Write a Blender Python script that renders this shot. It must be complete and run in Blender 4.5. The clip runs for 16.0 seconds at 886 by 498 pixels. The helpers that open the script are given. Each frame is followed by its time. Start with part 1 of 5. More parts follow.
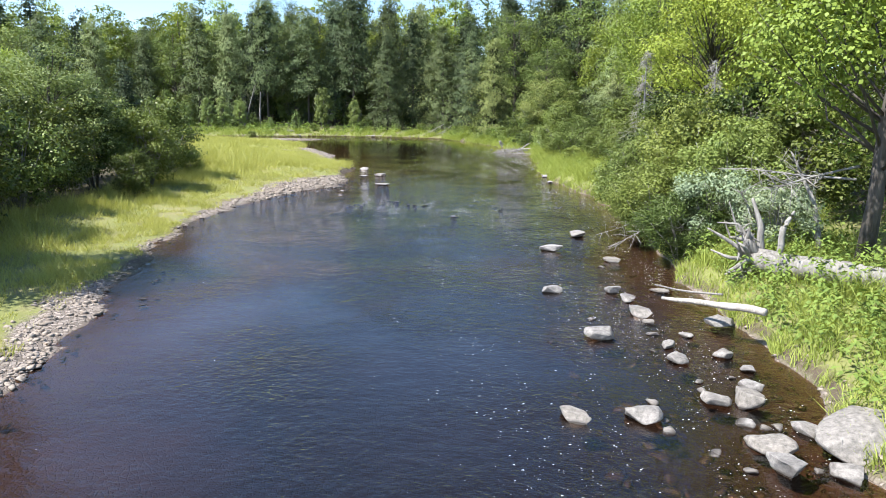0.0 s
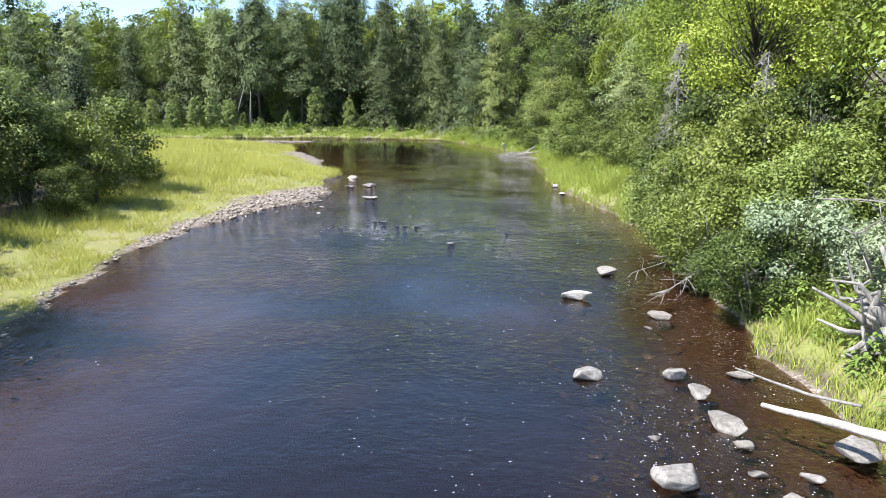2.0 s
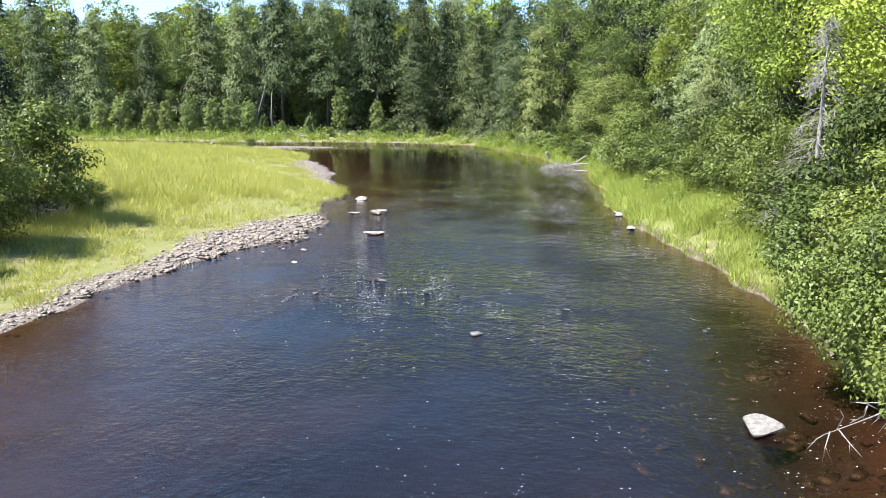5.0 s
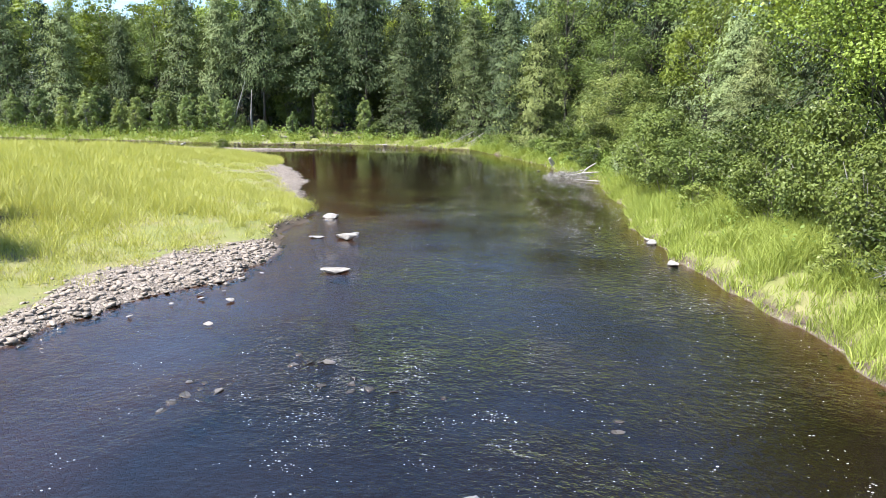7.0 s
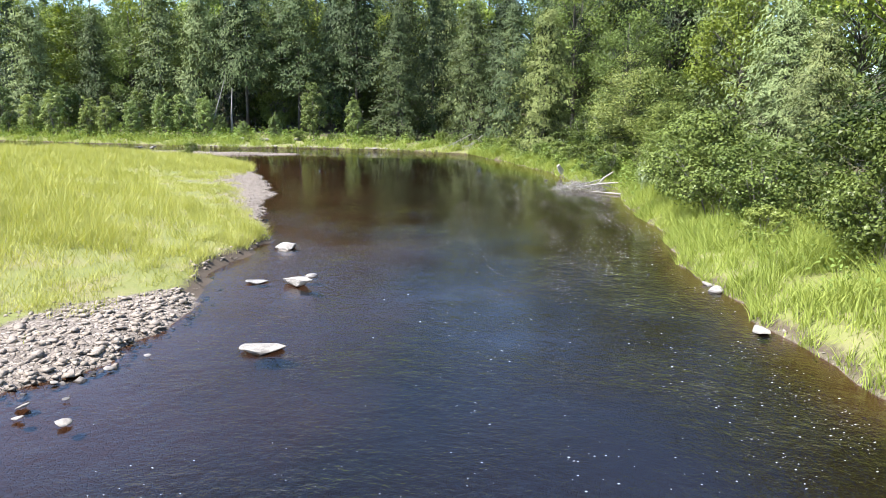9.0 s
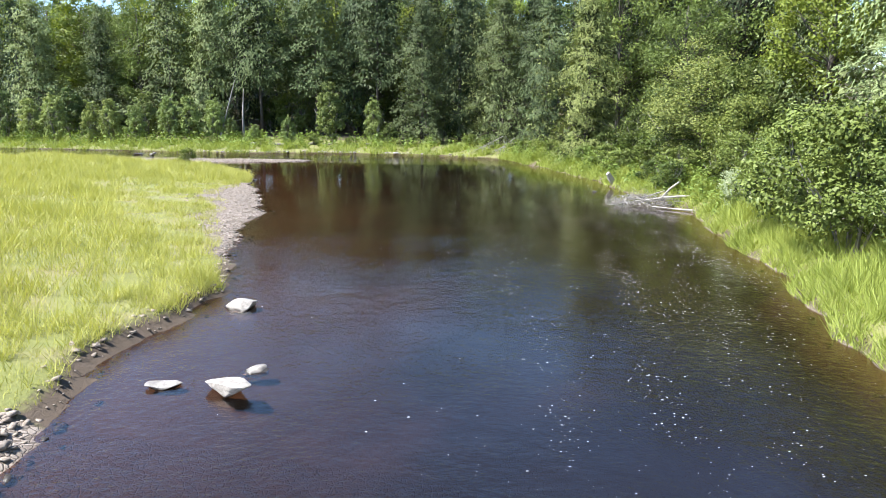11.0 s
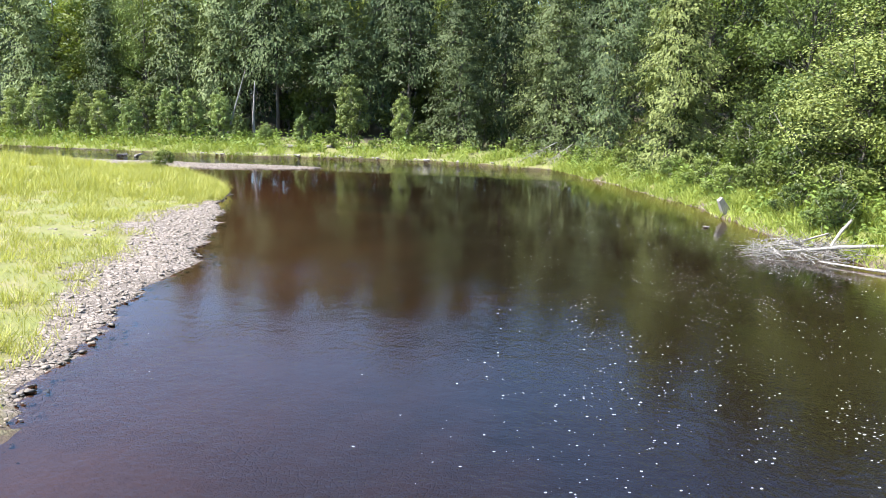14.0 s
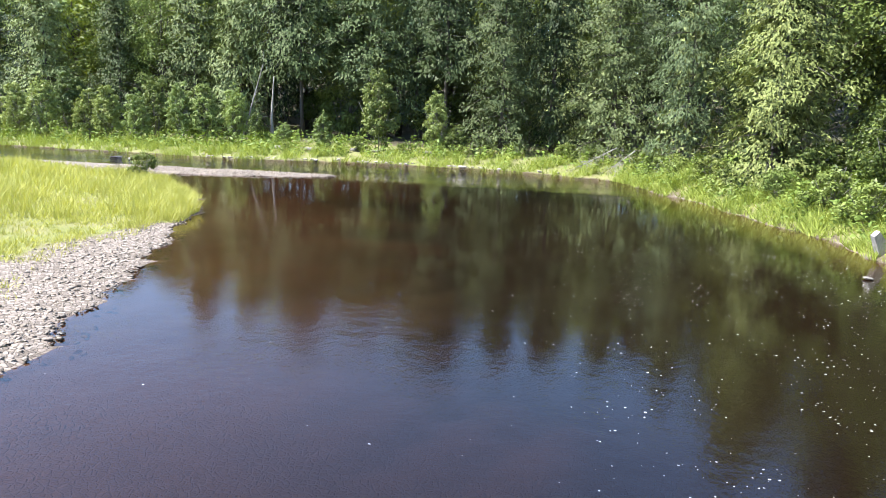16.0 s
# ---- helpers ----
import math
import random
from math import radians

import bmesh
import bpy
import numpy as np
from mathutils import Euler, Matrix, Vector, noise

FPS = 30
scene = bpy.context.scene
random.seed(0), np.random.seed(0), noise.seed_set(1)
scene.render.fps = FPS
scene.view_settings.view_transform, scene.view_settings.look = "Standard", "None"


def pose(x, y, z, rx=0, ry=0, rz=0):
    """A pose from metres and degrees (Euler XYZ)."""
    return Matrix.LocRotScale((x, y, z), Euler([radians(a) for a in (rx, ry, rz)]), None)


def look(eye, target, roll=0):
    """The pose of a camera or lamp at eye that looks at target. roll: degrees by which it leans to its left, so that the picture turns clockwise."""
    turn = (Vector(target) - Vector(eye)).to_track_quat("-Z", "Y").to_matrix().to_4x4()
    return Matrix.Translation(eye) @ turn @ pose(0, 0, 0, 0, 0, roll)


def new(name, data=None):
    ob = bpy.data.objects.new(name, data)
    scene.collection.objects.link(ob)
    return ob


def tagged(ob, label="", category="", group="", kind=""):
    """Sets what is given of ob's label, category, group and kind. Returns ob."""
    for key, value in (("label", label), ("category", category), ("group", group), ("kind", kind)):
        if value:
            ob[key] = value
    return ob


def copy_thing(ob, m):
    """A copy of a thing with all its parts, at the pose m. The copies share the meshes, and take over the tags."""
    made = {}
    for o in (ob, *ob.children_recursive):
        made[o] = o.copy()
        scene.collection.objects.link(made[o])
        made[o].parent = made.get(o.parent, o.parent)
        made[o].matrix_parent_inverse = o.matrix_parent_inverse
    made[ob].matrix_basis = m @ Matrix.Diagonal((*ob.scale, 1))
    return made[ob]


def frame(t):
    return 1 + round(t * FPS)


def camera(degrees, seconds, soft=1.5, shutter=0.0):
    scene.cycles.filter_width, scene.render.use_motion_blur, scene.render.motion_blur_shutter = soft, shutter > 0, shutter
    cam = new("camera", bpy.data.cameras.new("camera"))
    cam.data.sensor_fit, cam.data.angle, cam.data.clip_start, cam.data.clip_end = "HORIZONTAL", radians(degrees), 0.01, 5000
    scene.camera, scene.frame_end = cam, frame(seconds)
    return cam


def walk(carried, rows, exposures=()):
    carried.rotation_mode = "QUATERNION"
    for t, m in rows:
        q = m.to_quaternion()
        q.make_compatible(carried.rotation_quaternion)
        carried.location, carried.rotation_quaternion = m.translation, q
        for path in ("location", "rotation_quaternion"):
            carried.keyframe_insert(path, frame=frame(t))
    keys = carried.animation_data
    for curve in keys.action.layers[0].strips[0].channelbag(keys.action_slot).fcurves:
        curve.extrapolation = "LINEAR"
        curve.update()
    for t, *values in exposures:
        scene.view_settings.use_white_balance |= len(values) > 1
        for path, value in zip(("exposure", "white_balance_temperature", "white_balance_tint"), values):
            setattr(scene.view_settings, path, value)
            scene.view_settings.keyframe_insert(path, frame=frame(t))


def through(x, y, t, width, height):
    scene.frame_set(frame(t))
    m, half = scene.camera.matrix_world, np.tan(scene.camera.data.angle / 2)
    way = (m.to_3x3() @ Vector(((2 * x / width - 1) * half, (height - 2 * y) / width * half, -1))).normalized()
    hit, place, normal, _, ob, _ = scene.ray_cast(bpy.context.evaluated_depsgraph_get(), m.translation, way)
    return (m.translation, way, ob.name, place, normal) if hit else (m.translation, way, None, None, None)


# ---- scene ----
cam = camera(66.0, 16.0, soft=0.85)
PATH = [
    (0, (0.679, -18.059, 4.072), (0.656, -16.103, 3.658), 0.5),
    (0.5, (0.719, -16.928, 4.103), (0.696, -14.972, 3.688), 0.4),
    (1, (0.744, -15.789, 4.14), (0.721, -13.833, 3.724), 0.3),
    (1.5, (0.781, -14.586, 4.16), (0.76, -12.63, 3.743), 0.3),
    (2, (0.817, -13.37, 4.19), (0.79, -11.415, 3.772), 0.3),
    (2.5, (0.85, -12.139, 4.22), (0.8, -10.184, 3.801), 0.3),
    (3, (0.87, -10.871, 4.232), (0.817, -8.916, 3.814), 0.3),
    (3.5, (0.923, -9.563, 4.27), (0.85, -7.609, 3.852), 0.3),
    (4, (0.938, -8.222, 4.31), (0.866, -6.268, 3.891), 0.4),
    (4.5, (0.936, -6.879, 4.335), (0.825, -4.927, 3.915), 0.3),
    (4.7, (0.968, -6.303, 4.319), (0.835, -4.352, 3.901), 0.3),
    (6.8, (0.822, -0.147, 4.179), (0.707, 1.807, 3.767), 1.1),
    (7, (0.787, 0.397, 4.147), (0.673, 2.351, 3.735), 1),
    (7.5, (0.77, 1.866, 4.115), (0.659, 3.821, 3.704), 1),
    (8, (0.743, 3.328, 4.079), (0.635, 5.282, 3.669), 1.1),
    (8.5, (0.719, 4.814, 4.055), (0.612, 6.768, 3.647), 1.1),
    (9, (0.683, 6.306, 4.036), (0.575, 8.261, 3.628), 1.1),
    (9.2, (0.669, 6.888, 4.007), (0.558, 8.844, 3.603), 1),
    (11.3, (0.2, 13.609, 3.856), (0.001, 15.558, 3.451), 0.6),
    (11.5, (0.081, 14.232, 3.858), (-0.113, 16.18, 3.45), 0.9),
    (12, (-0.127, 15.83, 3.798), (-0.341, 17.776, 3.393), 1.1),
    (12.5, (-0.282, 17.527, 3.729), (-0.52, 19.472, 3.328), 1.2),
    (13, (-0.507, 19.138, 3.685), (-0.751, 21.082, 3.282), 1.3),
    (13.5, (-0.675, 20.871, 3.61), (-0.946, 22.812, 3.21), 1.4),
    (14, (-0.861, 22.586, 3.541), (-1.154, 24.524, 3.144), 1.5),
    (14.5, (-1.068, 24.308, 3.478), (-1.37, 26.245, 3.083), 1.6),
    (15, (-1.284, 26.03, 3.401), (-1.592, 27.967, 3.01), 1.8),
    (15.5, (-1.52, 27.758, 3.352), (-1.871, 29.687, 2.96), 1.7),
    (16, (-1.761, 29.497, 3.299), (-2.169, 31.415, 2.907), 1.9),
]
walk(cam, [(t, look(e, g, r)) for t, e, g, r in PATH],
     [(0, 1.38), (4.5, 1.54), (9, 1.54), (12.5, 1.62), (16, 1.80)])

# ---- world, sun and sky ----
SUN_DIR = Vector((-0.64, -0.30, 1.0)).normalized()
world = bpy.data.worlds.new("sky")
world.use_nodes = True
wn = world.node_tree.nodes
sky = wn.new("ShaderNodeTexSky")
sky.sky_type = "NISHITA"
sky.sun_disc = False
sky.sun_elevation = math.asin(SUN_DIR.z)
sky.sun_rotation = math.atan2(SUN_DIR.x, SUN_DIR.y)
sky.air_density, sky.dust_density, sky.ozone_density = 1.0, 0.4, 5.5
world.node_tree.links.new(sky.outputs[0], wn["Background"].inputs[0])
wn["Background"].inputs[1].default_value = 0.115
scene.world = world
sun = new("sun", bpy.data.lights.new("sun", "SUN"))
sun.data.energy, sun.data.angle, sun.data.color = 5.0, radians(0.53), (1.0, 0.968, 0.925)
sun.matrix_world = look(SUN_DIR * 60, (0, 0, 0))

rng = np.random.default_rng(11)


# ---- materials ----
def shader(name):
    m = bpy.data.materials.new(name)
    m.use_nodes = True
    nt = m.node_tree
    return m, nt, nt.nodes["Principled BSDF"], nt.nodes["Material Output"]


def node(nt, kind, ins=None, operation="", data_type="", blend_type="", attribute_name=""):
    n = nt.nodes.new(kind)
    if operation:
        n.operation = operation
    if data_type:
        n.data_type = data_type
    if blend_type:
        n.blend_type = blend_type
    if attribute_name:
        n.attribute_name = attribute_name
    for k, v in (ins or {}).items():
        if isinstance(v, bpy.types.NodeSocket):
            nt.links.new(v, n.inputs[k])
        else:
            n.inputs[k].default_value = v
    return n


def noise_tex(nt, vec, scale, detail=3.0, rough=0.55):
    return node(nt, "ShaderNodeTexNoise", {"Vector": vec, "Scale": scale, "Detail": detail, "Roughness": rough}).outputs["Fac"]


def ramp(nt, fac, stops):
    r = node(nt, "ShaderNodeValToRGB", {"Fac": fac})
    while len(r.color_ramp.elements) < len(stops):
        r.color_ramp.elements.new(0.5)
    for e, (p, c) in zip(r.color_ramp.elements, stops):
        e.position, e.color = p, (c if len(c) == 4 else (*c, 1))
    return r.outputs["Color"]


def mix(nt, fac, a, b, blend="MIX"):
    n = node(nt, "ShaderNodeMix", data_type="RGBA", blend_type=blend)
    for i, v in ((0, fac), (6, a), (7, b)):
        if isinstance(v, bpy.types.NodeSocket):
            nt.links.new(v, n.inputs[i])
        else:
            n.inputs[i].default_value = v if i == 0 else (*v, 1)[:4]
    return n.outputs[2]


def bump(nt, height, strength, distance):
    return node(nt, "ShaderNodeBump", {"Height": height, "Strength": strength, "Distance": distance}).outputs["Normal"]


def position(nt):
    return node(nt, "ShaderNodeNewGeometry").outputs["Position"]


def leaf_material(name, low, high, through=0.35, gloss=0.4, patch=0.5, vary=True, scatter=0.4):
    """Leaves: a tint for each leaf, a drift over the crown, and light that comes through."""
    m, nt, p, out = shader(name)
    geo = node(nt, "ShaderNodeNewGeometry")
    info = node(nt, "ShaderNodeObjectInfo")
    drift = noise_tex(nt, geo.outputs["Position"], patch, 4.0, 0.7)
    one = node(nt, "ShaderNodeMath", {0: drift, 1: 1.4, 2: 0.02}, operation="MULTIPLY_ADD")
    two = node(nt, "ShaderNodeMath", {0: geo.outputs["Random Per Island"], 1: scatter, 2: one.outputs[0]}, operation="MULTIPLY_ADD")
    two = node(nt, "ShaderNodeMath", {0: info.outputs["Random"] if vary else 0.5, 1: 1.1, 2: two.outputs[0]}, operation="MULTIPLY_ADD")
    fac = node(nt, "ShaderNodeMapRange", {"Value": two.outputs[0], "From Min": 0.7, "From Max": 2.0})
    col = mix(nt, fac.outputs[0], low, high)
    hue = node(nt, "ShaderNodeMath", {0: info.outputs["Random"], 1: 7.31}, operation="MULTIPLY").outputs[0]
    hue = node(nt, "ShaderNodeMath", {0: hue}, operation="FRACT").outputs[0]
    if vary:
        col = mix(nt, 1.0, col, mix(nt, hue, (1.06, 1.0, 0.88), (0.93, 1.0, 1.02)), "MULTIPLY")
    p.inputs["Roughness"].default_value = gloss
    p.inputs["Specular IOR Level"].default_value = 0.16
    nt.links.new(col, p.inputs["Base Color"])
    warm = mix(nt, 1.0, col, (1.15, 1.15, 0.45), "MULTIPLY")
    tr = node(nt, "ShaderNodeBsdfTranslucent", {"Color": warm})
    mx = node(nt, "ShaderNodeMixShader", {0: through * 0.6, 1: p.outputs[0], 2: tr.outputs[0]})
    nt.links.new(mx.outputs[0], out.inputs[0])
    return m


def bark_material(name, dark, light, scale=6.0):
    m, nt, p, out = shader(name)
    pos = position(nt)
    st = node(nt, "ShaderNodeMapping", {"Vector": pos, "Scale": (1.0, 1.0, 0.18)}).outputs[0]
    n1 = noise_tex(nt, st, scale * 3, 6.0, 0.65)
    n2 = noise_tex(nt, pos, scale * 0.3, 2.0)
    col = mix(nt, ramp(nt, n1, [(0.3, (0, 0, 0)), (0.7, (1, 1, 1))]), dark, light)
    col = mix(nt, ramp(nt, n2, [(0.45, (0, 0, 0)), (0.75, (0.6, 0.6, 0.6))]), col, light)
    nt.links.new(col, p.inputs["Base Color"])
    p.inputs["Roughness"].default_value = 0.9
    nt.links.new(bump(nt, n1, 0.7, 0.02), p.inputs["Normal"])
    return m


def stone_material(name, dark, light, wet=True):
    """Grey river stone with speckle, lichen patches and a dark wet foot."""
    m, nt, p, out = shader(name)
    pos = position(nt)
    info = node(nt, "ShaderNodeObjectInfo").outputs["Random"]
    island = node(nt, "ShaderNodeNewGeometry").outputs["Random Per Island"]
    n1 = noise_tex(nt, pos, 14.0, 6.0, 0.7)
    n2 = noise_tex(nt, pos, 2.2, 3.0)
    speck = noise_tex(nt, pos, 70.0, 2.0)
    col = mix(nt, ramp(nt, n1, [(0.32, (0, 0, 0)), (0.68, (1, 1, 1))]), dark, light)
    tint = mix(nt, info, (0.9, 0.84, 0.76), (1.02, 1.02, 1.05))
    tint = mix(nt, island, tint, (0.82, 0.74, 0.68), "MIX")
    col = mix(nt, 0.75, col, tint, "MULTIPLY")
    col = mix(nt, ramp(nt, n2, [(0.5, (0, 0, 0)), (0.72, (0.5, 0.5, 0.5))]), col, [v * 0.55 for v in dark])
    col = mix(nt, ramp(nt, speck, [(0.55, (0, 0, 0)), (0.75, (0.35, 0.35, 0.35))]), col, [v * 0.5 for v in dark])
    p.inputs["Roughness"].default_value = 0.85
    if wet:
        z = node(nt, "ShaderNodeSeparateXYZ", {0: pos}).outputs["Z"]
        lift = node(nt, "ShaderNodeMath", {0: n2, 1: 0.10, 2: -0.05}, operation="MULTIPLY_ADD")
        zz = node(nt, "ShaderNodeMath", {0: z, 1: lift.outputs[0]}, operation="SUBTRACT")
        foot = node(nt, "ShaderNodeMapRange", {"Value": zz.outputs[0], "From Min": 0.05, "From Max": 0.015}).outputs[0]
        col = mix(nt, foot, col, (0.05, 0.042, 0.034))
        ro = node(nt, "ShaderNodeMapRange", {"Value": foot, "To Min": 0.85, "To Max": 0.25}).outputs[0]
        nt.links.new(ro, p.inputs["Roughness"])
    nt.links.new(col, p.inputs["Base Color"])
    nt.links.new(bump(nt, n1, 0.6, 0.03), p.inputs["Normal"])
    return m


def water_material():
    """Tea-coloured stream water: mirror of sky and trees by Fresnel, the bed seen through an amber tint."""
    m, nt, p, out = shader("river_water")
    nt.nodes.remove(p)
    pos = position(nt)
    flow = node(nt, "ShaderNodeMapping", {"Vector": pos, "Scale": (1.0, 1.1, 1.0), "Rotation": (0, 0, 0.35)}).outputs[0]
    fine = noise_tex(nt, flow, 9.0, 3.0, 0.62)
    mid = noise_tex(nt, flow, 2.6, 2.0, 0.5)
    calm = ramp(nt, noise_tex(nt, flow, 0.22, 2.0), [(0.38, (0.30, 0.30, 0.30)), (0.66, (1, 1, 1))])
    sy = node(nt, "ShaderNodeSeparateXYZ", {0: pos}).outputs["Y"]
    along = node(nt, "ShaderNodeMapRange", {"Value": sy, "From Min": 18.0, "From Max": 54.0}).outputs[0]
    pool = ramp(nt, along, [(0.0, (1, 1, 1)), (0.33, (0.42, 0.42, 0.42)), (0.58, (0.15, 0.15, 0.15)), (0.9, (0.07, 0.07, 0.07))])
    head_w = node(nt, "ShaderNodeMapRange", {"Value": sy, "From Min": 59.5, "From Max": 63.0, "To Min": 0.0, "To Max": 2.6}).outputs[0]
    pool = node(nt, "ShaderNodeMath", {0: pool, 1: head_w}, operation="ADD").outputs[0]
    a = node(nt, "ShaderNodeMath", {0: mid, 1: 1.3, 2: fine}, operation="MULTIPLY_ADD").outputs[0]
    b = node(nt, "ShaderNodeMath", {0: a, 1: calm}, operation="MULTIPLY").outputs[0]
    c = node(nt, "ShaderNodeMath", {0: b, 1: pool}, operation="MULTIPLY").outputs[0]
    rx = node(nt, "ShaderNodeMapping", {"Vector": pos, "Location": (-0.05, -1.8, 0), "Scale": (0.24, 0.21, 0.0)}).outputs[0]
    near = node(nt, "ShaderNodeVectorMath", {0: rx}, operation="LENGTH").outputs["Value"]
    chop = node(nt, "ShaderNodeMapRange", {"Value": near, "From Min": 1.3, "From Max": 0.2, "To Min": 1.0, "To Max": 2.4}).outputs[0]
    c = node(nt, "ShaderNodeMath", {0: c, 1: chop}, operation="MULTIPLY").outputs[0]
    nrm = bump(nt, c, 1.0, 0.027)
    fres = node(nt, "ShaderNodeFresnel", {"IOR": 1.50, "Normal": nrm}).outputs[0]
    see = node(nt, "ShaderNodeBsdfTransparent", {"Color": (0.62, 0.47, 0.37, 1)})
    gl = node(nt, "ShaderNodeBsdfGlossy", {"Color": (1, 1, 1, 1), "Roughness": 0.012, "Normal": nrm})
    mx = node(nt, "ShaderNodeMixShader", {0: fres, 1: see.outputs[0], 2: gl.outputs[0]})
    nt.links.new(mx.outputs[0], out.inputs[0])
    return m


def ground_material():
    """River bed, gravel shore, grassy soil and forest floor on one sheet, told apart by the shore distance."""
    m, nt, p, out = shader("earth")
    pos = position(nt)
    z = node(nt, "ShaderNodeSeparateXYZ", {0: pos}).outputs["Z"]
    shore = node(nt, "ShaderNodeAttribute", attribute_name="shore").outputs["Fac"]
    beach = node(nt, "ShaderNodeAttribute", attribute_name="beach").outputs["Fac"]
    n1 = noise_tex(nt, pos, 9.0, 6.0, 0.7)
    n2 = noise_tex(nt, pos, 0.9, 4.0)
    n3 = noise_tex(nt, pos, 28.0, 3.0)
    gravel = mix(nt, ramp(nt, n3, [(0.35, (0, 0, 0)), (0.65, (1, 1, 1))]), (0.06, 0.045, 0.034), (0.22, 0.18, 0.145))
    cell = node(nt, "ShaderNodeTexVoronoi", {"Vector": pos, "Scale": 13.0})
    rim = node(nt, "ShaderNodeTexVoronoi", {"Vector": pos, "Scale": 13.0})
    rim.feature = "DISTANCE_TO_EDGE"
    shade = node(nt, "ShaderNodeSeparateColor", {0: cell.outputs["Color"]}).outputs[0]
    peb = mix(nt, shade, (0.12, 0.098, 0.08), (0.34, 0.29, 0.25))
    gap = ramp(nt, rim.outputs["Distance"], [(0.02, (0, 0, 0)), (0.12, (1, 1, 1))])
    gravel = mix(nt, gap, gravel, peb)
    turf = mix(nt, n1, (0.10, 0.118, 0.03), (0.205, 0.21, 0.062))
    turf = mix(nt, ramp(nt, n2, [(0.45, (0, 0, 0)), (0.7, (0.7, 0.7, 0.7))]), turf, (0.22, 0.185, 0.10))
    floor_c = mix(nt, n1, (0.03, 0.025, 0.014), (0.09, 0.075, 0.035))
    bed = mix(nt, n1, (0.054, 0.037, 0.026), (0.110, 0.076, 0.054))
    # Light lost in brown water is put into the bed colour, darker with depth.
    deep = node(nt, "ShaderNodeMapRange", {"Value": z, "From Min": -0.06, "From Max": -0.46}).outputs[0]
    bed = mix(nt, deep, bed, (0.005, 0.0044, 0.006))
    jitter = node(nt, "ShaderNodeMath", {0: n1, 1: 0.8, 2: -0.4}, operation="MULTIPLY_ADD").outputs[0]
    b2 = node(nt, "ShaderNodeMath", {0: beach, 1: jitter}, operation="ADD").outputs[0]
    onb = node(nt, "ShaderNodeMapRange", {"Value": b2, "From Min": 0.35, "From Max": 0.65}).outputs[0]
    col = mix(nt, onb, turf, gravel)
    wood = node(nt, "ShaderNodeMapRange", {"Value": node(nt, "ShaderNodeAttribute", attribute_name="wood").outputs["Fac"], "From Min": 0.3, "From Max": 0.7}).outputs[0]
    col = mix(nt, wood, col, floor_c)
    rim_d = node(nt, "ShaderNodeMath", {0: n1, 1: 0.5, 2: shore}, operation="MULTIPLY_ADD").outputs[0]
    rim_e = node(nt, "ShaderNodeMapRange", {"Value": rim_d, "From Min": 0.62, "From Max": 0.42}).outputs[0]
    dry = node(nt, "ShaderNodeMath", {0: 1.0, 1: onb}, operation="SUBTRACT").outputs[0]
    rim_e = node(nt, "ShaderNodeMath", {0: rim_e, 1: dry}, operation="MULTIPLY").outputs[0]
    col = mix(nt, rim_e, col, (0.075, 0.055, 0.038))
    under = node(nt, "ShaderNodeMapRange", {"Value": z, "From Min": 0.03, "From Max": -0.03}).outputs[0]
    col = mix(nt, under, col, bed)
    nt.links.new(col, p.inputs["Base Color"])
    p.inputs["Roughness"].default_value = 0.95
    pebbled = node(nt, "ShaderNodeMath", {0: gap, 1: onb}, operation="MULTIPLY").outputs[0]
    hgt = node(nt, "ShaderNodeMath", {0: pebbled, 1: 0.6, 2: n1}, operation="MULTIPLY_ADD").outputs[0]
    nt.links.new(bump(nt, hgt, 0.7, 0.05), p.inputs["Normal"])
    return m


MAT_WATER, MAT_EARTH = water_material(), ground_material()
MAT_STONE = stone_material("river_stone", (0.105, 0.10, 0.093), (0.30, 0.285, 0.265))
MAT_PALE = stone_material("pale_stone", (0.19, 0.18, 0.168), (0.41, 0.395, 0.37))
MAT_SHINGLE = stone_material("shore_stone", (0.26, 0.245, 0.225), (0.50, 0.48, 0.45), wet=False)
MAT_GRAVEL = stone_material("gravel_stone", (0.15, 0.128, 0.108), (0.43, 0.385, 0.335), wet=True)
MAT_BARK = bark_material("bark", (0.025, 0.02, 0.016), (0.10, 0.088, 0.075))
MAT_PALEBARK = bark_material("weathered_wood", (0.055, 0.05, 0.044), (0.27, 0.255, 0.235))
MAT_DRIFT = bark_material("driftwood", (0.15, 0.135, 0.115), (0.42, 0.39, 0.35))
MAT_DARKROCK = stone_material("dark_rock", (0.02, 0.02, 0.022), (0.07, 0.07, 0.075))
MAT_SAND = stone_material("bank_sand", (0.30, 0.22, 0.15), (0.46, 0.36, 0.26), wet=False)
MAT_TWIG = bark_material("dead_twigs", (0.11, 0.10, 0.09), (0.32, 0.305, 0.285))
MAT_CEDAR = leaf_material("cedar_leaf", (0.019, 0.035, 0.014), (0.240, 0.288, 0.125), 0.14, 0.6, 0.35, scatter=0.22)
MAT_HEMLOCK = leaf_material("hemlock_needle", (0.013, 0.025, 0.010), (0.117, 0.149, 0.059), 0.14, 0.6, 0.35, scatter=0.22)
MAT_SPRUCE = leaf_material("spruce_needle", (0.012, 0.025, 0.013), (0.086, 0.122, 0.059), 0.12, 0.6, 0.35, scatter=0.22)
MAT_MAPLE = leaf_material("maple_leaf", (0.042, 0.069, 0.011), (0.294, 0.359, 0.069), 0.42, 0.5, 0.4)
MAT_BROAD = leaf_material("broad_leaf", (0.015, 0.032, 0.009), (0.183, 0.238, 0.065), 0.26, 0.5, 0.4)
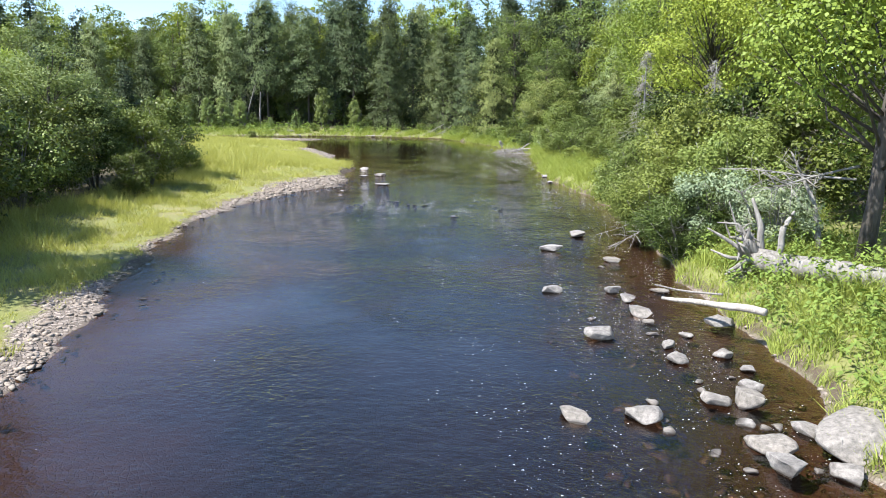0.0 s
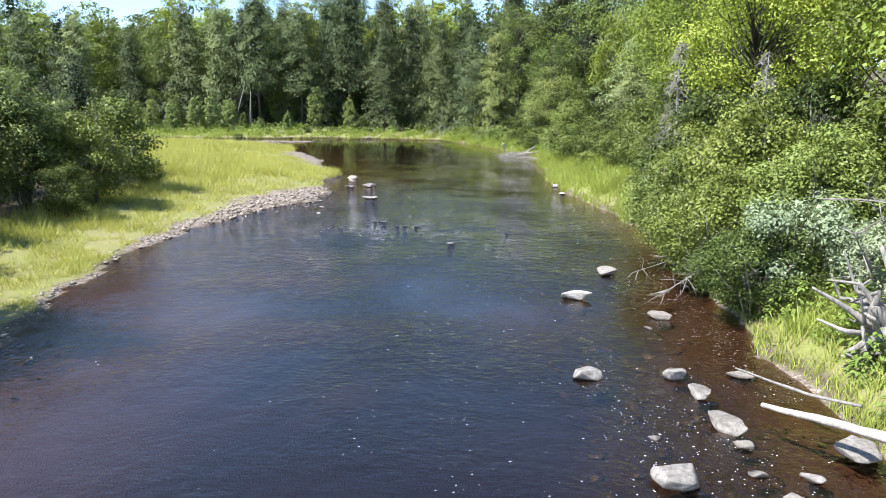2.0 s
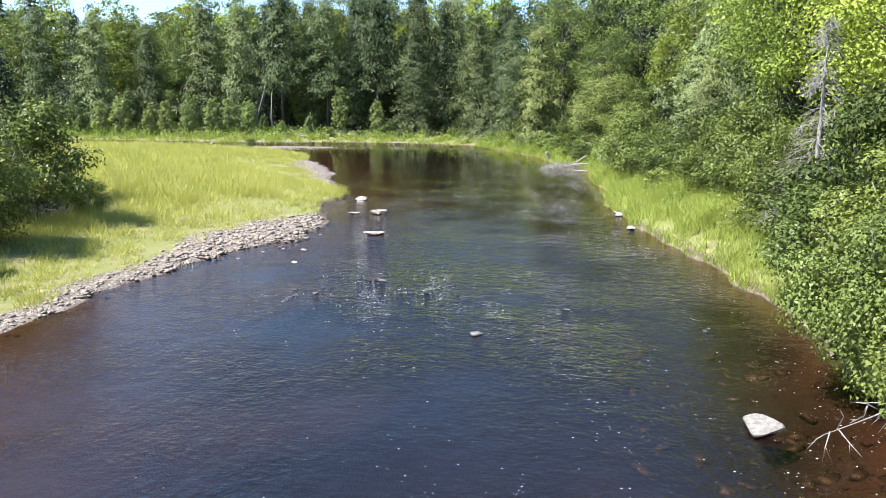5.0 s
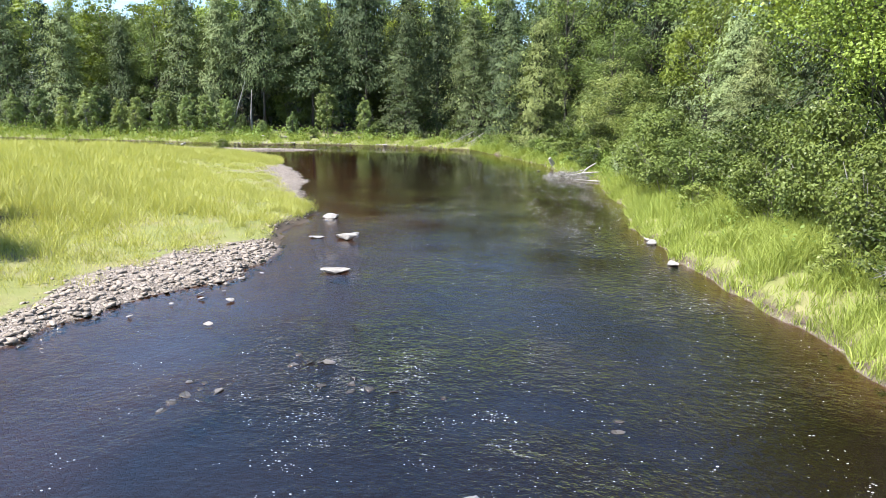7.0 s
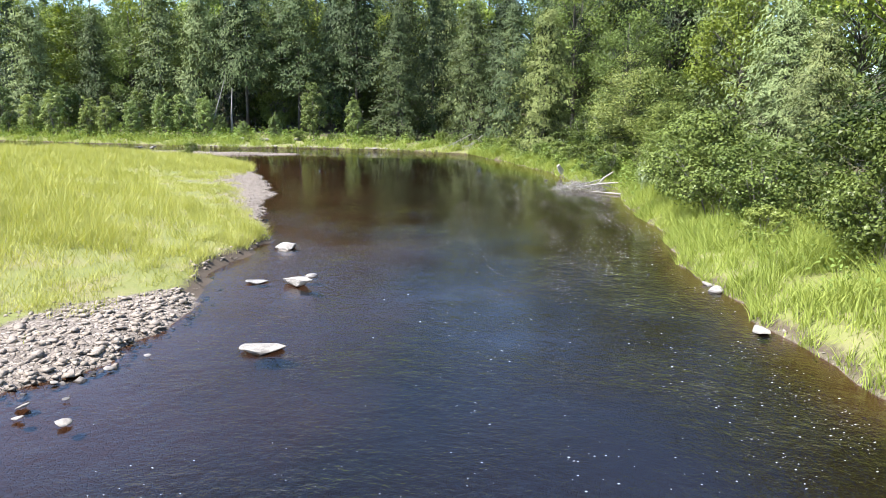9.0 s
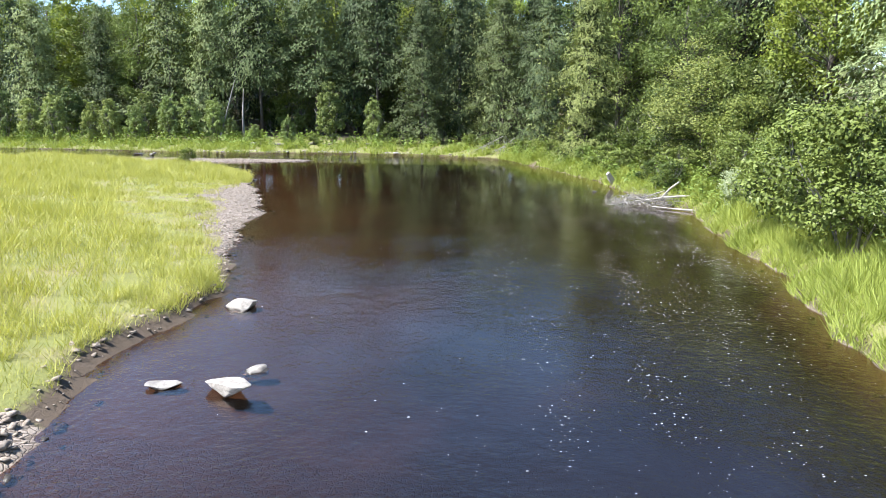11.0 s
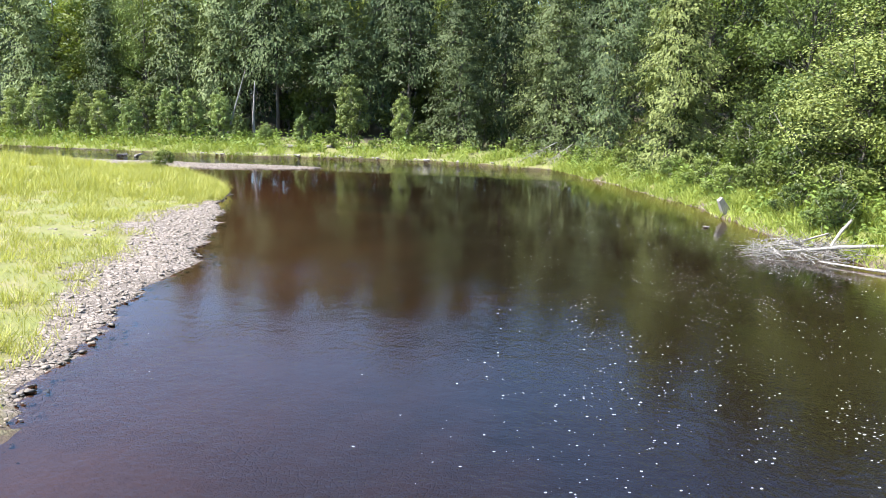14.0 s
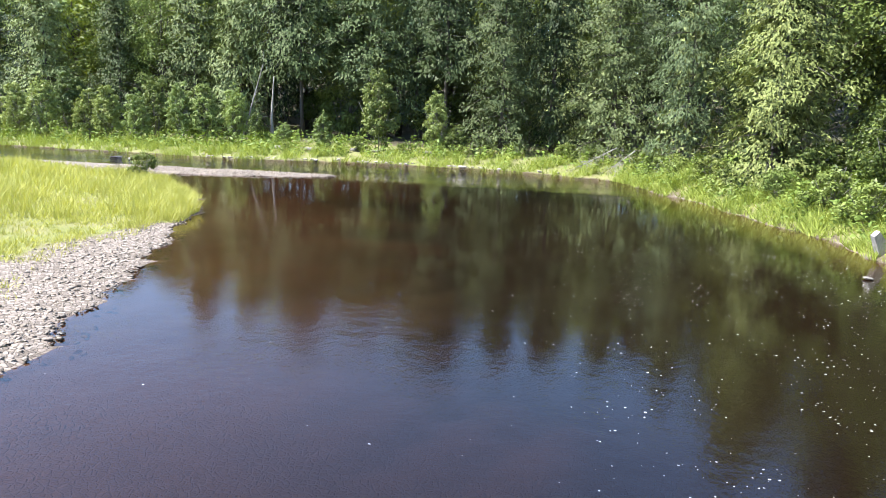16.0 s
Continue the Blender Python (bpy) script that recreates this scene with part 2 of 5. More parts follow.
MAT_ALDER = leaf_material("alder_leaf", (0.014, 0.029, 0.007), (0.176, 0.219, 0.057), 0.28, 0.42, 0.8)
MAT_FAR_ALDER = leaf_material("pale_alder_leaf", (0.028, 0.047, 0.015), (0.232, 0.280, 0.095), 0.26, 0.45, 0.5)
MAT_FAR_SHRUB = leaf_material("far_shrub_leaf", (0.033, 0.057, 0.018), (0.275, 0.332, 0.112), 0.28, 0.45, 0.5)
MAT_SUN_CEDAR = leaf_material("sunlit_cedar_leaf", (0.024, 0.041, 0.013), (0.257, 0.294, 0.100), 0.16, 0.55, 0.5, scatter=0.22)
MAT_WILLOW = leaf_material("willow_leaf", (0.10, 0.14, 0.072), (0.33, 0.375, 0.235), 0.28, 0.45, 0.8)
MAT_MEADOW = leaf_material("meadow_blade", (0.20, 0.225, 0.052), (0.52, 0.51, 0.17), 0.46, 0.6, 0.7, False)
MAT_REED = leaf_material("bank_blade", (0.14, 0.195, 0.038), (0.36, 0.405, 0.10), 0.46, 0.55, 0.4, False)
MAT_HERB = leaf_material("herb_leaf", (0.055, 0.10, 0.022), (0.21, 0.28, 0.065), 0.36, 0.5, 0.9, False)


# ---- mesh building ----
def mesh_from(name, verts, quads=None, tris=None, mat=None, smooth=False):
    verts = np.asarray(verts, np.float32).reshape(-1, 3)
    quads = np.zeros((0, 4), np.int32) if quads is None else np.asarray(quads, np.int32).reshape(-1, 4)
    tris = np.zeros((0, 3), np.int32) if tris is None else np.asarray(tris, np.int32).reshape(-1, 3)
    me = bpy.data.meshes.new(name)
    me.vertices.add(len(verts))
    me.vertices.foreach_set("co", verts.ravel())
    idx = np.concatenate([quads.ravel(), tris.ravel()])
    starts = np.concatenate([np.arange(len(quads)) * 4, len(quads) * 4 + np.arange(len(tris)) * 3])
    me.loops.add(len(idx))
    me.loops.foreach_set("vertex_index", idx)
    me.polygons.add(len(starts))
    me.polygons.foreach_set("loop_start", starts.astype(np.int32))
    me.update(calc_edges=True)
    if smooth:
        me.polygons.foreach_set("use_smooth", np.ones(len(starts), bool))
    if mat:
        me.materials.append(mat)
    return me


def link(name, me, parent=None, label=""):
    ob = new(name, me)
    if parent:
        ob.parent = parent
    if label:
        tagged(ob, label)
    return ob


class Soup:
    """Collects vertices and faces of one mesh."""

    def __init__(self):
        self.v, self.q, self.t, self.n = [], [], [], 0

    def add(self, v, q=None, t=None):
        v = np.asarray(v, float).reshape(-1, 3)
        if q is not None and len(q):
            self.q.append(np.asarray(q, int).reshape(-1, 4) + self.n)
        if t is not None and len(t):
            self.t.append(np.asarray(t, int).reshape(-1, 3) + self.n)
        self.v.append(v)
        self.n += len(v)

    def tube(self, pts, radii, sides=5):
        pts = np.asarray(pts, float)
        n = len(pts)
        d = np.gradient(pts, axis=0)
        d /= np.linalg.norm(d, axis=1)[:, None] + 1e-9
        ref = np.where(np.abs(d[:, 2:3]) > 0.9, np.array([[1.0, 0, 0]]), np.array([[0, 0, 1.0]]))
        u = np.cross(d, ref)
        u /= np.linalg.norm(u, axis=1)[:, None] + 1e-9
        w = np.cross(d, u)
        a = np.arange(sides) * 2 * np.pi / sides
        ring = pts[:, None] + np.asarray(radii)[:, None, None] * (np.cos(a)[None, :, None] * u[:, None] + np.sin(a)[None, :, None] * w[:, None])
        i = np.arange(n - 1)[:, None] * sides
        j = np.arange(sides)[None]
        k = (j + 1) % sides
        q = np.stack([i + j, i + k, i + sides + k, i + sides + j], -1).reshape(-1, 4)
        cap = [(n - 1) * sides + np.array([0, s, s + 1]) for s in range(1, sides - 1)] + [np.array([0, s + 1, s]) for s in range(1, sides - 1)]
        self.add(ring.reshape(-1, 3), q, np.array(cap))

    def leaves(self, p, u, nrm, length, width, droop=0.15, plain=False):
        n = len(p)
        v = np.cross(u, nrm)
        v /= np.linalg.norm(v, axis=1)[:, None] + 1e-9
        nn = np.cross(v, u)
        ln, wd = np.broadcast_to(length, n)[:, None], np.broadcast_to(width, n)[:, None]
        if plain:
            q = np.stack([p + v * wd / 2, p + u * ln - nn * ln * droop, p - v * wd / 2], 1)
            self.add(q, None, np.arange(3 * n).reshape(n, 3))
            return
        mid = p + u * ln * 0.45
        tip = p + u * ln - nn * ln * droop
        q = np.stack([p, mid + v * wd / 2, tip, mid - v * wd / 2], 1)
        self.add(q, np.arange(4 * n).reshape(n, 4))

    def mesh(self, name, mat, smooth=False):
        q = np.concatenate(self.q) if self.q else None
        t = np.concatenate(self.t) if self.t else None
        return mesh_from(name, np.concatenate(self.v), q, t, mat, smooth)


def unit(a):
    return a / (np.linalg.norm(a, axis=-1, keepdims=True) + 1e-9)


def rand_dirs(r, n):
    return unit(r.normal(size=(n, 3)))


# ---- the river's plan ----
def spline(pts, step=0.6):
    """A smooth line through a few bank points."""
    p = np.array(pts, float)
    p = np.vstack([2 * p[0] - p[1], p, 2 * p[-1] - p[-2]])
    out = []
    for i in range(1, len(p) - 2):
        a, b, c, d = p[i - 1], p[i], p[i + 1], p[i + 2]
        k = max(2, int(np.hypot(*(c - b)) / step))
        for s in np.arange(k) / k:
            out.append(0.5 * (2 * b + (c - a) * s + (2 * a - 5 * b + 4 * c - d) * s * s + (3 * b - a - 3 * c + d) * s ** 3))
    return np.array(out + [p[-2]])


LEFT_BANK = spline([
    (-5.0, -60), (-5.2, -20), (-5.6, -9.2), (-6.1, -6.5), (-7.0, -2.6), (-7.6, 0.5), (-8.2, 4.5), (-8.1, 7), (-7.8, 9.2),
    (-7.1, 12), (-6.1, 14.4), (-5.1, 16.3), (-5.0, 18.5), (-5.5, 20.5), (-5.8, 23), (-5.6, 26), (-6.3, 27.7), (-7.3, 30.8),
    (-8.5, 34.5), (-8.8, 37), (-9.8, 39.5), (-11.2, 43), (-12.4, 45.3), (-13.3, 47.8), (-15.0, 50.8), (-17.2, 53.4), (-20.5, 56.6),
    (-23.5, 58.2), (-18.8, 59.2), (-14.4, 60.9), (-14.8, 62.1), (-20, 62.0), (-27, 61.8), (-36, 61.5), (-50, 60.5), (-160, 52)])
RIGHT_BANK = spline([
    (6.0, -60), (5.5, -25), (5.3, -14), (5.5, -11), (5.8, -9.3), (6.2, -7.2), (6.1, -5), (6.2, -2.8), (6.5, 0), (7.0, 4), (7.2, 6.5), (7.3, 9),
    (7.1, 11.5), (6.9, 14.2), (6.4, 17.2), (6.3, 19), (6.2, 21.5), (6.1, 24.5), (6.4, 27), (6.9, 29), (6.8, 31.5), (6.9, 35), (7.2, 38),
    (7.2, 40.5), (6.4, 43.8), (5.5, 47.3), (5.2, 50.3), (4.4, 53), (3.5, 55.5), (2.7, 58.7), (1.0, 62.3), (-0.3, 66.4), (-3.1, 68.2),
    (-7.3, 70.2), (-11.4, 70.4), (-15.6, 70.7), (-18.7, 70.1), (-24.3, 69.0), (-31.4, 69.8), (-43, 70.8), (-70, 73), (-160, 80)])


def roughen(line, seed):
    """Small bays and points along a bank."""
    r = np.random.default_rng(seed)
    t = np.cumsum(np.r_[0, np.hypot(*np.diff(line, axis=0).T)])
    d = np.gradient(line, axis=0)
    d /= np.linalg.norm(d, axis=1)[:, None]
    off = sum(a * np.sin(t * 6.28 / w + r.uniform(0, 6.28)) for a, w in ((0.10, 4.3), (0.09, 2.7), (0.08, 1.7)))
    return line + np.column_stack([d[:, 1], -d[:, 0]]) * off[:, None]


LEFT_BANK, RIGHT_BANK = roughen(LEFT_BANK, 1), roughen(RIGHT_BANK, 2)
OUTLINE = np.vstack([LEFT_BANK, RIGHT_BANK[::-1]])


def line_distance(x, y, line):
    best = np.full(x.shape, 1e9)
    a, b = line[:-1], line[1:]
    for (ax, ay), (bx, by) in zip(a, b):
        dx, dy = bx - ax, by - ay
        s = np.clip(((x - ax) * dx + (y - ay) * dy) / (dx * dx + dy * dy + 1e-9), 0, 1)
        best = np.minimum(best, (x - ax - s * dx) ** 2 + (y - ay - s * dy) ** 2)
    return np.sqrt(best)


def in_river(x, y):
    inside = np.zeros(x.shape, bool)
    p = OUTLINE
    for (ax, ay), (bx, by) in zip(p, np.roll(p, -1, 0)):
        if ay == by:
            continue
        hit = ((ay > y) != (by > y)) & (x < (bx - ax) * (y - ay) / (by - ay) + ax)
        inside ^= hit
    return inside


def wave(x, y, s, seed):
    """Cheap smooth noise between -1 and 1."""
    r = np.random.default_rng(seed)
    out = np.zeros(np.shape(x))
    for i in range(6):
        a, f, ph = r.uniform(0, 6.28), s * r.uniform(0.6, 1.7), r.uniform(0, 6.28)
        out += np.sin((x * np.cos(a) + y * np.sin(a)) * f * 6.28 + ph)
    return out / 3.2


BEACH_Y = [-60, -12, -5, -3, 2, 8, 12, 15, 18.5, 20, 26, 28, 31, 34, 37, 40, 44, 47, 52, 56, 58]
BEACH_W = [1.2, 1.2, 0.9, 0.42, 0.45, 0.6, 1.2, 2.4, 2.0, 0.3, 0.2, 0.35, 0.8, 1.35, 2.5, 2.9, 1.1, 0.3, 0.15, 0.6, 3.0]


def survey(x, y):
    """Ground height, signed shore distance, nearness to the left bank, and the width of the gravel there."""
    x, y = np.asarray(x, float), np.asarray(y, float)
    dl, dr = line_distance(x, y, LEFT_BANK), line_distance(x, y, RIGHT_BANK)
    d = np.minimum(dl, dr)
    wet = in_river(x, y)
    left = dl < dr
    w = np.interp(y, BEACH_Y, BEACH_W) * (1 + 0.25 * wave(x, y, 0.25, 3))
    w = np.where((y > 57) & left, 5.0, w)
    n = wave(x, y, 0.12, 5)
    meadow = 0.06 * np.clip(d / 0.5, 0, 1) + 0.30 * np.clip(d / 4.5, 0, 1) + 0.25 * np.clip((d - 3) / 12, 0, 1) + 0.05 * n
    meadow = meadow + 0.15 * np.clip(d / 0.22, 0, 1) * np.clip((y - 18.5) / 2, 0, 1) * np.clip((28.5 - y) / 2, 0, 1)
    meadow = np.where((y > 57) & left, 0.10 * np.clip(d / 0.7, 0, 1) + 0.02 * n, meadow)
    steep = 0.34 * np.clip(d / 0.5, 0, 1) + 0.40 * np.clip((d - 0.4) / 2.5, 0, 1) + 0.10 * np.clip(d - 3.0, 0, 60) + 0.07 * n * np.clip(d, 0, 1)
    far = 0.14 * np.clip(d / 1.2, 0, 1) + 0.30 * np.clip((d - 1) / 8, 0, 1) + 0.03 * np.clip(d - 9, 0, 60) + 0.14 * np.clip(d - 26, 0, 60) + 0.06 * n * np.clip(d, 0, 1)
    isfar = np.clip((y - 63) / 5, 0, 1)
    right = steep * (1 - isfar) + far * isfar
    land = np.where(left, meadow, right)
    side = dl / (dl + dr + 1e-6)
    side = side * side * (3 - 2 * side)
    rate = np.interp(y, [0, 12, 20, 30], [5.5, 7.5, 10.5, 14.0]) * (1 - side) + np.interp(y, [-6, 6, 14], [3.2, 1.2, 0.9]) * side
    deep = 0.85 * (1 - np.exp(-d / rate)) * (1 + 0.2 * wave(x, y, 0.2, 9))
    shoal = np.exp(-(((y - 1) / 6.0) ** 2)) * 0.25
    bed = -0.03 - np.clip(deep - shoal, 0.02, 1.2) - 0.03 * wave(x, y, 1.1, 8)
    return np.where(wet, np.minimum(bed, -0.03), np.maximum(land, 0.015)), np.where(wet, -d, d), left, w


def ground_height(x, y):
    return float(survey(np.array([x]), np.array([y]))[0][0])


def spaced(parts):
    out = []
    for a, b, s in parts:
        out.append(np.arange(a, b, s))
    return np.concatenate(out)


def build_ground():
    xs = spaced([(-900, -160, 90), (-160, -60, 10), (-60, -18, 1.5), (-18, 12, 0.28), (12, 40, 1.5), (40, 160, 15), (160, 901, 90)])
    ys = spaced([(-900, -60, 90), (-60, -16, 2.0), (-16, 66, 0.36), (66, 84, 0.6), (84, 150, 4), (150, 901, 90)])
    gx, gy = np.meshgrid(xs, ys)
    x, y = gx.ravel(), gy.ravel()
    z, d, left, w = survey(x, y)
    v = np.stack([x, y, z], 1)
    nx, ny = len(xs), len(ys)
    i = (np.arange(ny - 1)[:, None] * nx + np.arange(nx - 1)[None]).ravel()
    q = np.stack([i, i + 1, i + 1 + nx, i + nx], 1)
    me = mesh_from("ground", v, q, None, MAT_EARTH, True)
    beach = np.where(left, np.clip(0.5 + (w - d) / 0.5, 0, 1) * np.clip((w - 0.3) / 0.3, 0, 1), np.clip(0.62 - d / 0.5, 0, 1))
    wood = np.where(left, np.clip((-12.5 - x) / 3 + 0.5, 0, 1) * (y < 27), np.clip((d - np.where(y > 64, 11.0, 4.5)) / 3, 0, 1))
    for key, val in (("shore", d), ("beach", beach), ("wood", wood)):
        at = me.attributes.new(key, "FLOAT", "POINT")
        at.data.foreach_set("value", val.astype(np.float32))
    tagged(link("ground", me), "river bed, gravel shore, meadow soil and forest floor", "ground", kind="structure")


build_ground()
wx0, wx1, wy0, wy1 = -170, 60, -62, 90
water_me = mesh_from("water", [(wx0, wy0, 0), (wx1, wy0, 0), (wx1, wy1, 0), (wx0, wy1, 0)], [(0, 1, 2, 3)], None, MAT_WATER)
tagged(link("water", water_me), "dark tea-coloured river water with small ripples", "river", kind="structure")


# ---- trees and shrubs ----
def trunk_line(r, h, lean=0.03, bends=5):
    t = np.linspace(0, 1, bends)
    off = np.cumsum(r.normal(0, lean * h / bends, (bends, 2)), 0)
    off[0] = 0
    return np.column_stack([off, t * h])


def blob_crown(r, soup, wood, base, h, rad, low, blobs, count, leaf, up=0.5, wide=0.7, shell=0.5, limb=0.05, squash=0.75, bmin=0.16, bmax=0.33, plain=False, inner=None, fill=0.2, taper=0.0):
    """A broad-leaved crown: limbs out to uneven clumps, leaves over each clump with gaps between."""
    mid, half = (low + h) / 2, (h - low) / 2
    dirs = rand_dirs(r, blobs)
    dirs[:, 2] *= r.uniform(0.8, 1.15, blobs)
    reach = r.uniform(0.30, 1.0, blobs) ** 0.6 * 0.88
    c = np.column_stack([dirs[:, 0] * rad * reach, dirs[:, 1] * rad * reach, mid + dirs[:, 2] * half * reach])
    slim = 1 - taper * np.clip((c[:, 2] - low) / (h - low), 0, 1)
    c[:, :2] *= slim[:, None]
    br = (0.45 + 0.55 * slim) * rad * r.uniform(bmin, bmax, blobs)
    for ci in c[::2] if blobs > 70 else c:
        s = np.clip((ci[2] - low * 0.5) / h * 0.8, 0.12, 0.8)
        start = np.array([np.interp(s * h, base[:, 2], base[:, 0]), np.interp(s * h, base[:, 2], base[:, 1]), s * h])
        if start[2] > ci[2]:
            start[2] = max(0.1, ci[2] - 0.4 * half)
        m = (start + ci) / 2 + r.normal(0, 0.08 * rad, 3)
        wood.tube([start, m, ci, ci + (ci - m) * 0.5], [limb, limb * 0.6, limb * 0.35, limb * 0.1], 3)
    pick = r.choice(blobs, count, p=br ** 2 / np.sum(br ** 2))
    d = rand_dirs(r, count)
    d[:, 2] = d[:, 2] * 0.85 + 0.2
    d = unit(d)
    rr = br[pick] * (shell + (1.12 - shell) * r.uniform(0, 1, count) ** 0.7)
    p = c[pick] + d * rr[:, None] * np.array([1, 1, squash])
    keep = p[:, 2] > 0.06
    p, d = p[keep], d[keep]
    n = unit(d * 1.15 + np.array([0, 0, up * 0.6]) + r.normal(0, 0.42, p.shape))
    u = unit(np.cross(n, r.normal(size=p.shape)) + d * 0.35 + np.array([0, 0, -0.25]))
    ln = leaf * r.uniform(0.65, 1.3, len(p))
    soup.leaves(p, u, n, ln, ln * wide, 0.18, plain)
    m = int(count * fill)
    pick = r.choice(blobs, m, p=br ** 2 / np.sum(br ** 2))
    p = c[pick] * np.array([0.92, 0.92, 1.0]) + rand_dirs(r, m) * (br[pick] * r.uniform(0, 0.62, m) ** 0.7)[:, None]
    p = p[p[:, 2] > 0.2]
    n = rand_dirs(r, len(p))
    wide_leaf = np.clip(leaf * 1.6, 0.08, 0.4)
    inner.leaves(p, unit(np.cross(n, rand_dirs(r, len(p)))), n, wide_leaf, wide_leaf * 0.9, 0.2, True)


def broad_tree(seed, name, h, rad, low, blobs, count, leaf, leafmat, bark, girth, label, category, wide=0.8, shell=0.5, plain=True, fill=0.1, taper=0.15):
    r = np.random.default_rng(seed)
    tree = new(name)
    base = trunk_line(r, h * 0.86, 0.05, 6)
    wood, crown, inner = Soup(), Soup(), Soup()
    wood.tube(base, girth * np.array([1.25, 0.95, 0.8, 0.6, 0.38, 0.12]), 7)
    blob_crown(r, crown, wood, base, h, rad, low, blobs, count, leaf, wide=wide, shell=shell, limb=girth * 0.26, plain=plain, inner=inner, fill=fill, taper=taper)
    link("inner_foliage", inner.mesh("inner_foliage", leafmat), tree)
    link("trunk", wood.mesh("trunk", bark, True), tree)
    link("crown", crown.mesh("crown", leafmat), tree)
    return tagged(tree, label, category, kind="thing")


def needle_tree(seed, name, h, rad, low, branches, tufts, leaf, leafmat, label, category, girth=0.18, power=0.8, droop=0.35, ragged=0.25, per=12, dense=1100):
    """A conifer: whorled branches that droop, each hung with flat tufts of fine sprays, round a dark inside."""
    r = np.random.default_rng(seed)
    tree = new(name)
    base = trunk_line(r, h, 0.012, 6)
    wood, crown, inner = Soup(), Soup(), Soup()
    wood.tube(base, girth * np.array([1.2, 0.95, 0.75, 0.5, 0.28, 0.03]), 6)
    spots, ways = [], []
    lobes = r.uniform(0, 6.28, 3)
    for k in range(branches):
        f = (k + r.uniform(0, 1)) / branches
        z = low + (h - low) * f
        a = k * 2.39996 + r.normal(0, 0.35)
        prof = (1 - f) ** power * min(1, 0.55 + 0.45 * f / 0.25)
        lump = 1 + 0.24 * np.sin(2 * a + lobes[0] + 4 * f) + 0.20 * np.sin(3 * a + lobes[1] - 7 * f) + 0.18 * np.sin(11 * f + lobes[2])
        ln = rad * prof * lump * r.uniform(1 - ragged * 1.3, 1 + ragged * 0.7) + 0.15
        out = np.array([np.cos(a), np.sin(a), 0])
        s0 = np.array([np.interp(z, base[:, 2], base[:, 0]), np.interp(z, base[:, 2], base[:, 1]), z])
        tilt = 0.30 * f

        def along(t):
            return s0 + out * ln * t[:, None] + np.array([0, 0, 1.0]) * (ln * (tilt * t - droop * t ** 2))[:, None]
        if k % 2 == 0:
            wood.tube(along(np.array([0, 0.5, 0.95])), [girth * 0.22 * (1 - f) + 0.012, girth * 0.1 * (1 - f) + 0.008, 0.004], 3)
        m = max(3, int(round(tufts * (0.35 + prof * 1.1))))
        t = r.uniform(0.12, 1.0, m) ** 0.6
        side = np.array([-out[1], out[0], 0])
        off = r.uniform(-1, 1, m) * (ln * 0.34 * np.sqrt(np.clip(1.1 - t, 0, 1)) + 0.12)
        spots.append(along(t) + side * off[:, None] - np.array([0, 0, 1.0]) * (0.35 * np.abs(off) * r.uniform(0, 1, m))[:, None])
        ways.append(unit(out + side * (off / (ln + 0.2))[:, None] * 1.2))
    spots, ways = np.concatenate(spots), np.concatenate(ways)
    m = len(spots)
    size = leaf * r.uniform(0.8, 1.5, m)
    c = np.repeat(spots, per, 0)
    w = np.repeat(ways, per, 0)
    q = np.repeat(size, per)
    n = len(c)
    p = c + r.normal(0, 1, (n, 3)) * q[:, None] * np.array([1.4, 1.4, 1.0]) + w * (q * r.uniform(-0.6, 1.0, n))[:, None]
    tilt_n = np.repeat(unit(np.array([0, 0, 0.75]) + ways * 0.8 + r.normal(0, 0.22, (m, 3))), per, 0)
    nrm = unit(tilt_n + r.normal(0, 0.26, (n, 3)))
    u = unit(w * 0.8 + r.normal(0, 0.42, (n, 3)) + np.array([0, 0, -0.5]))
    ln = leaf * r.uniform(0.9, 1.8, n)
    crown.leaves(p, u, nrm, ln, ln * 0.42, 0.3, True)
    f = r.uniform(0, 0.9, dense)
    a, q = r.uniform(0, 6.28, dense), rad * (1 - f) ** power * r.uniform(0.0, 0.5, dense) ** 0.7
    p = np.column_stack([np.cos(a) * q, np.sin(a) * q, low + (h - low) * f - q * droop * 0.7])
    nn = unit(rand_dirs(r, dense) + np.array([0, 0, 0.4]))
    inner.leaves(p, unit(np.cross(nn, rand_dirs(r, dense))), nn, leaf * 2.2, leaf * 1.7, 0.2, True)
    link("inner_foliage", inner.mesh("inner_foliage", leafmat), tree)
    link("trunk", wood.mesh("trunk", MAT_BARK, True), tree)
    link("crown", crown.mesh("crown", leafmat), tree)
    return tagged(tree, label, category, kind="thing")


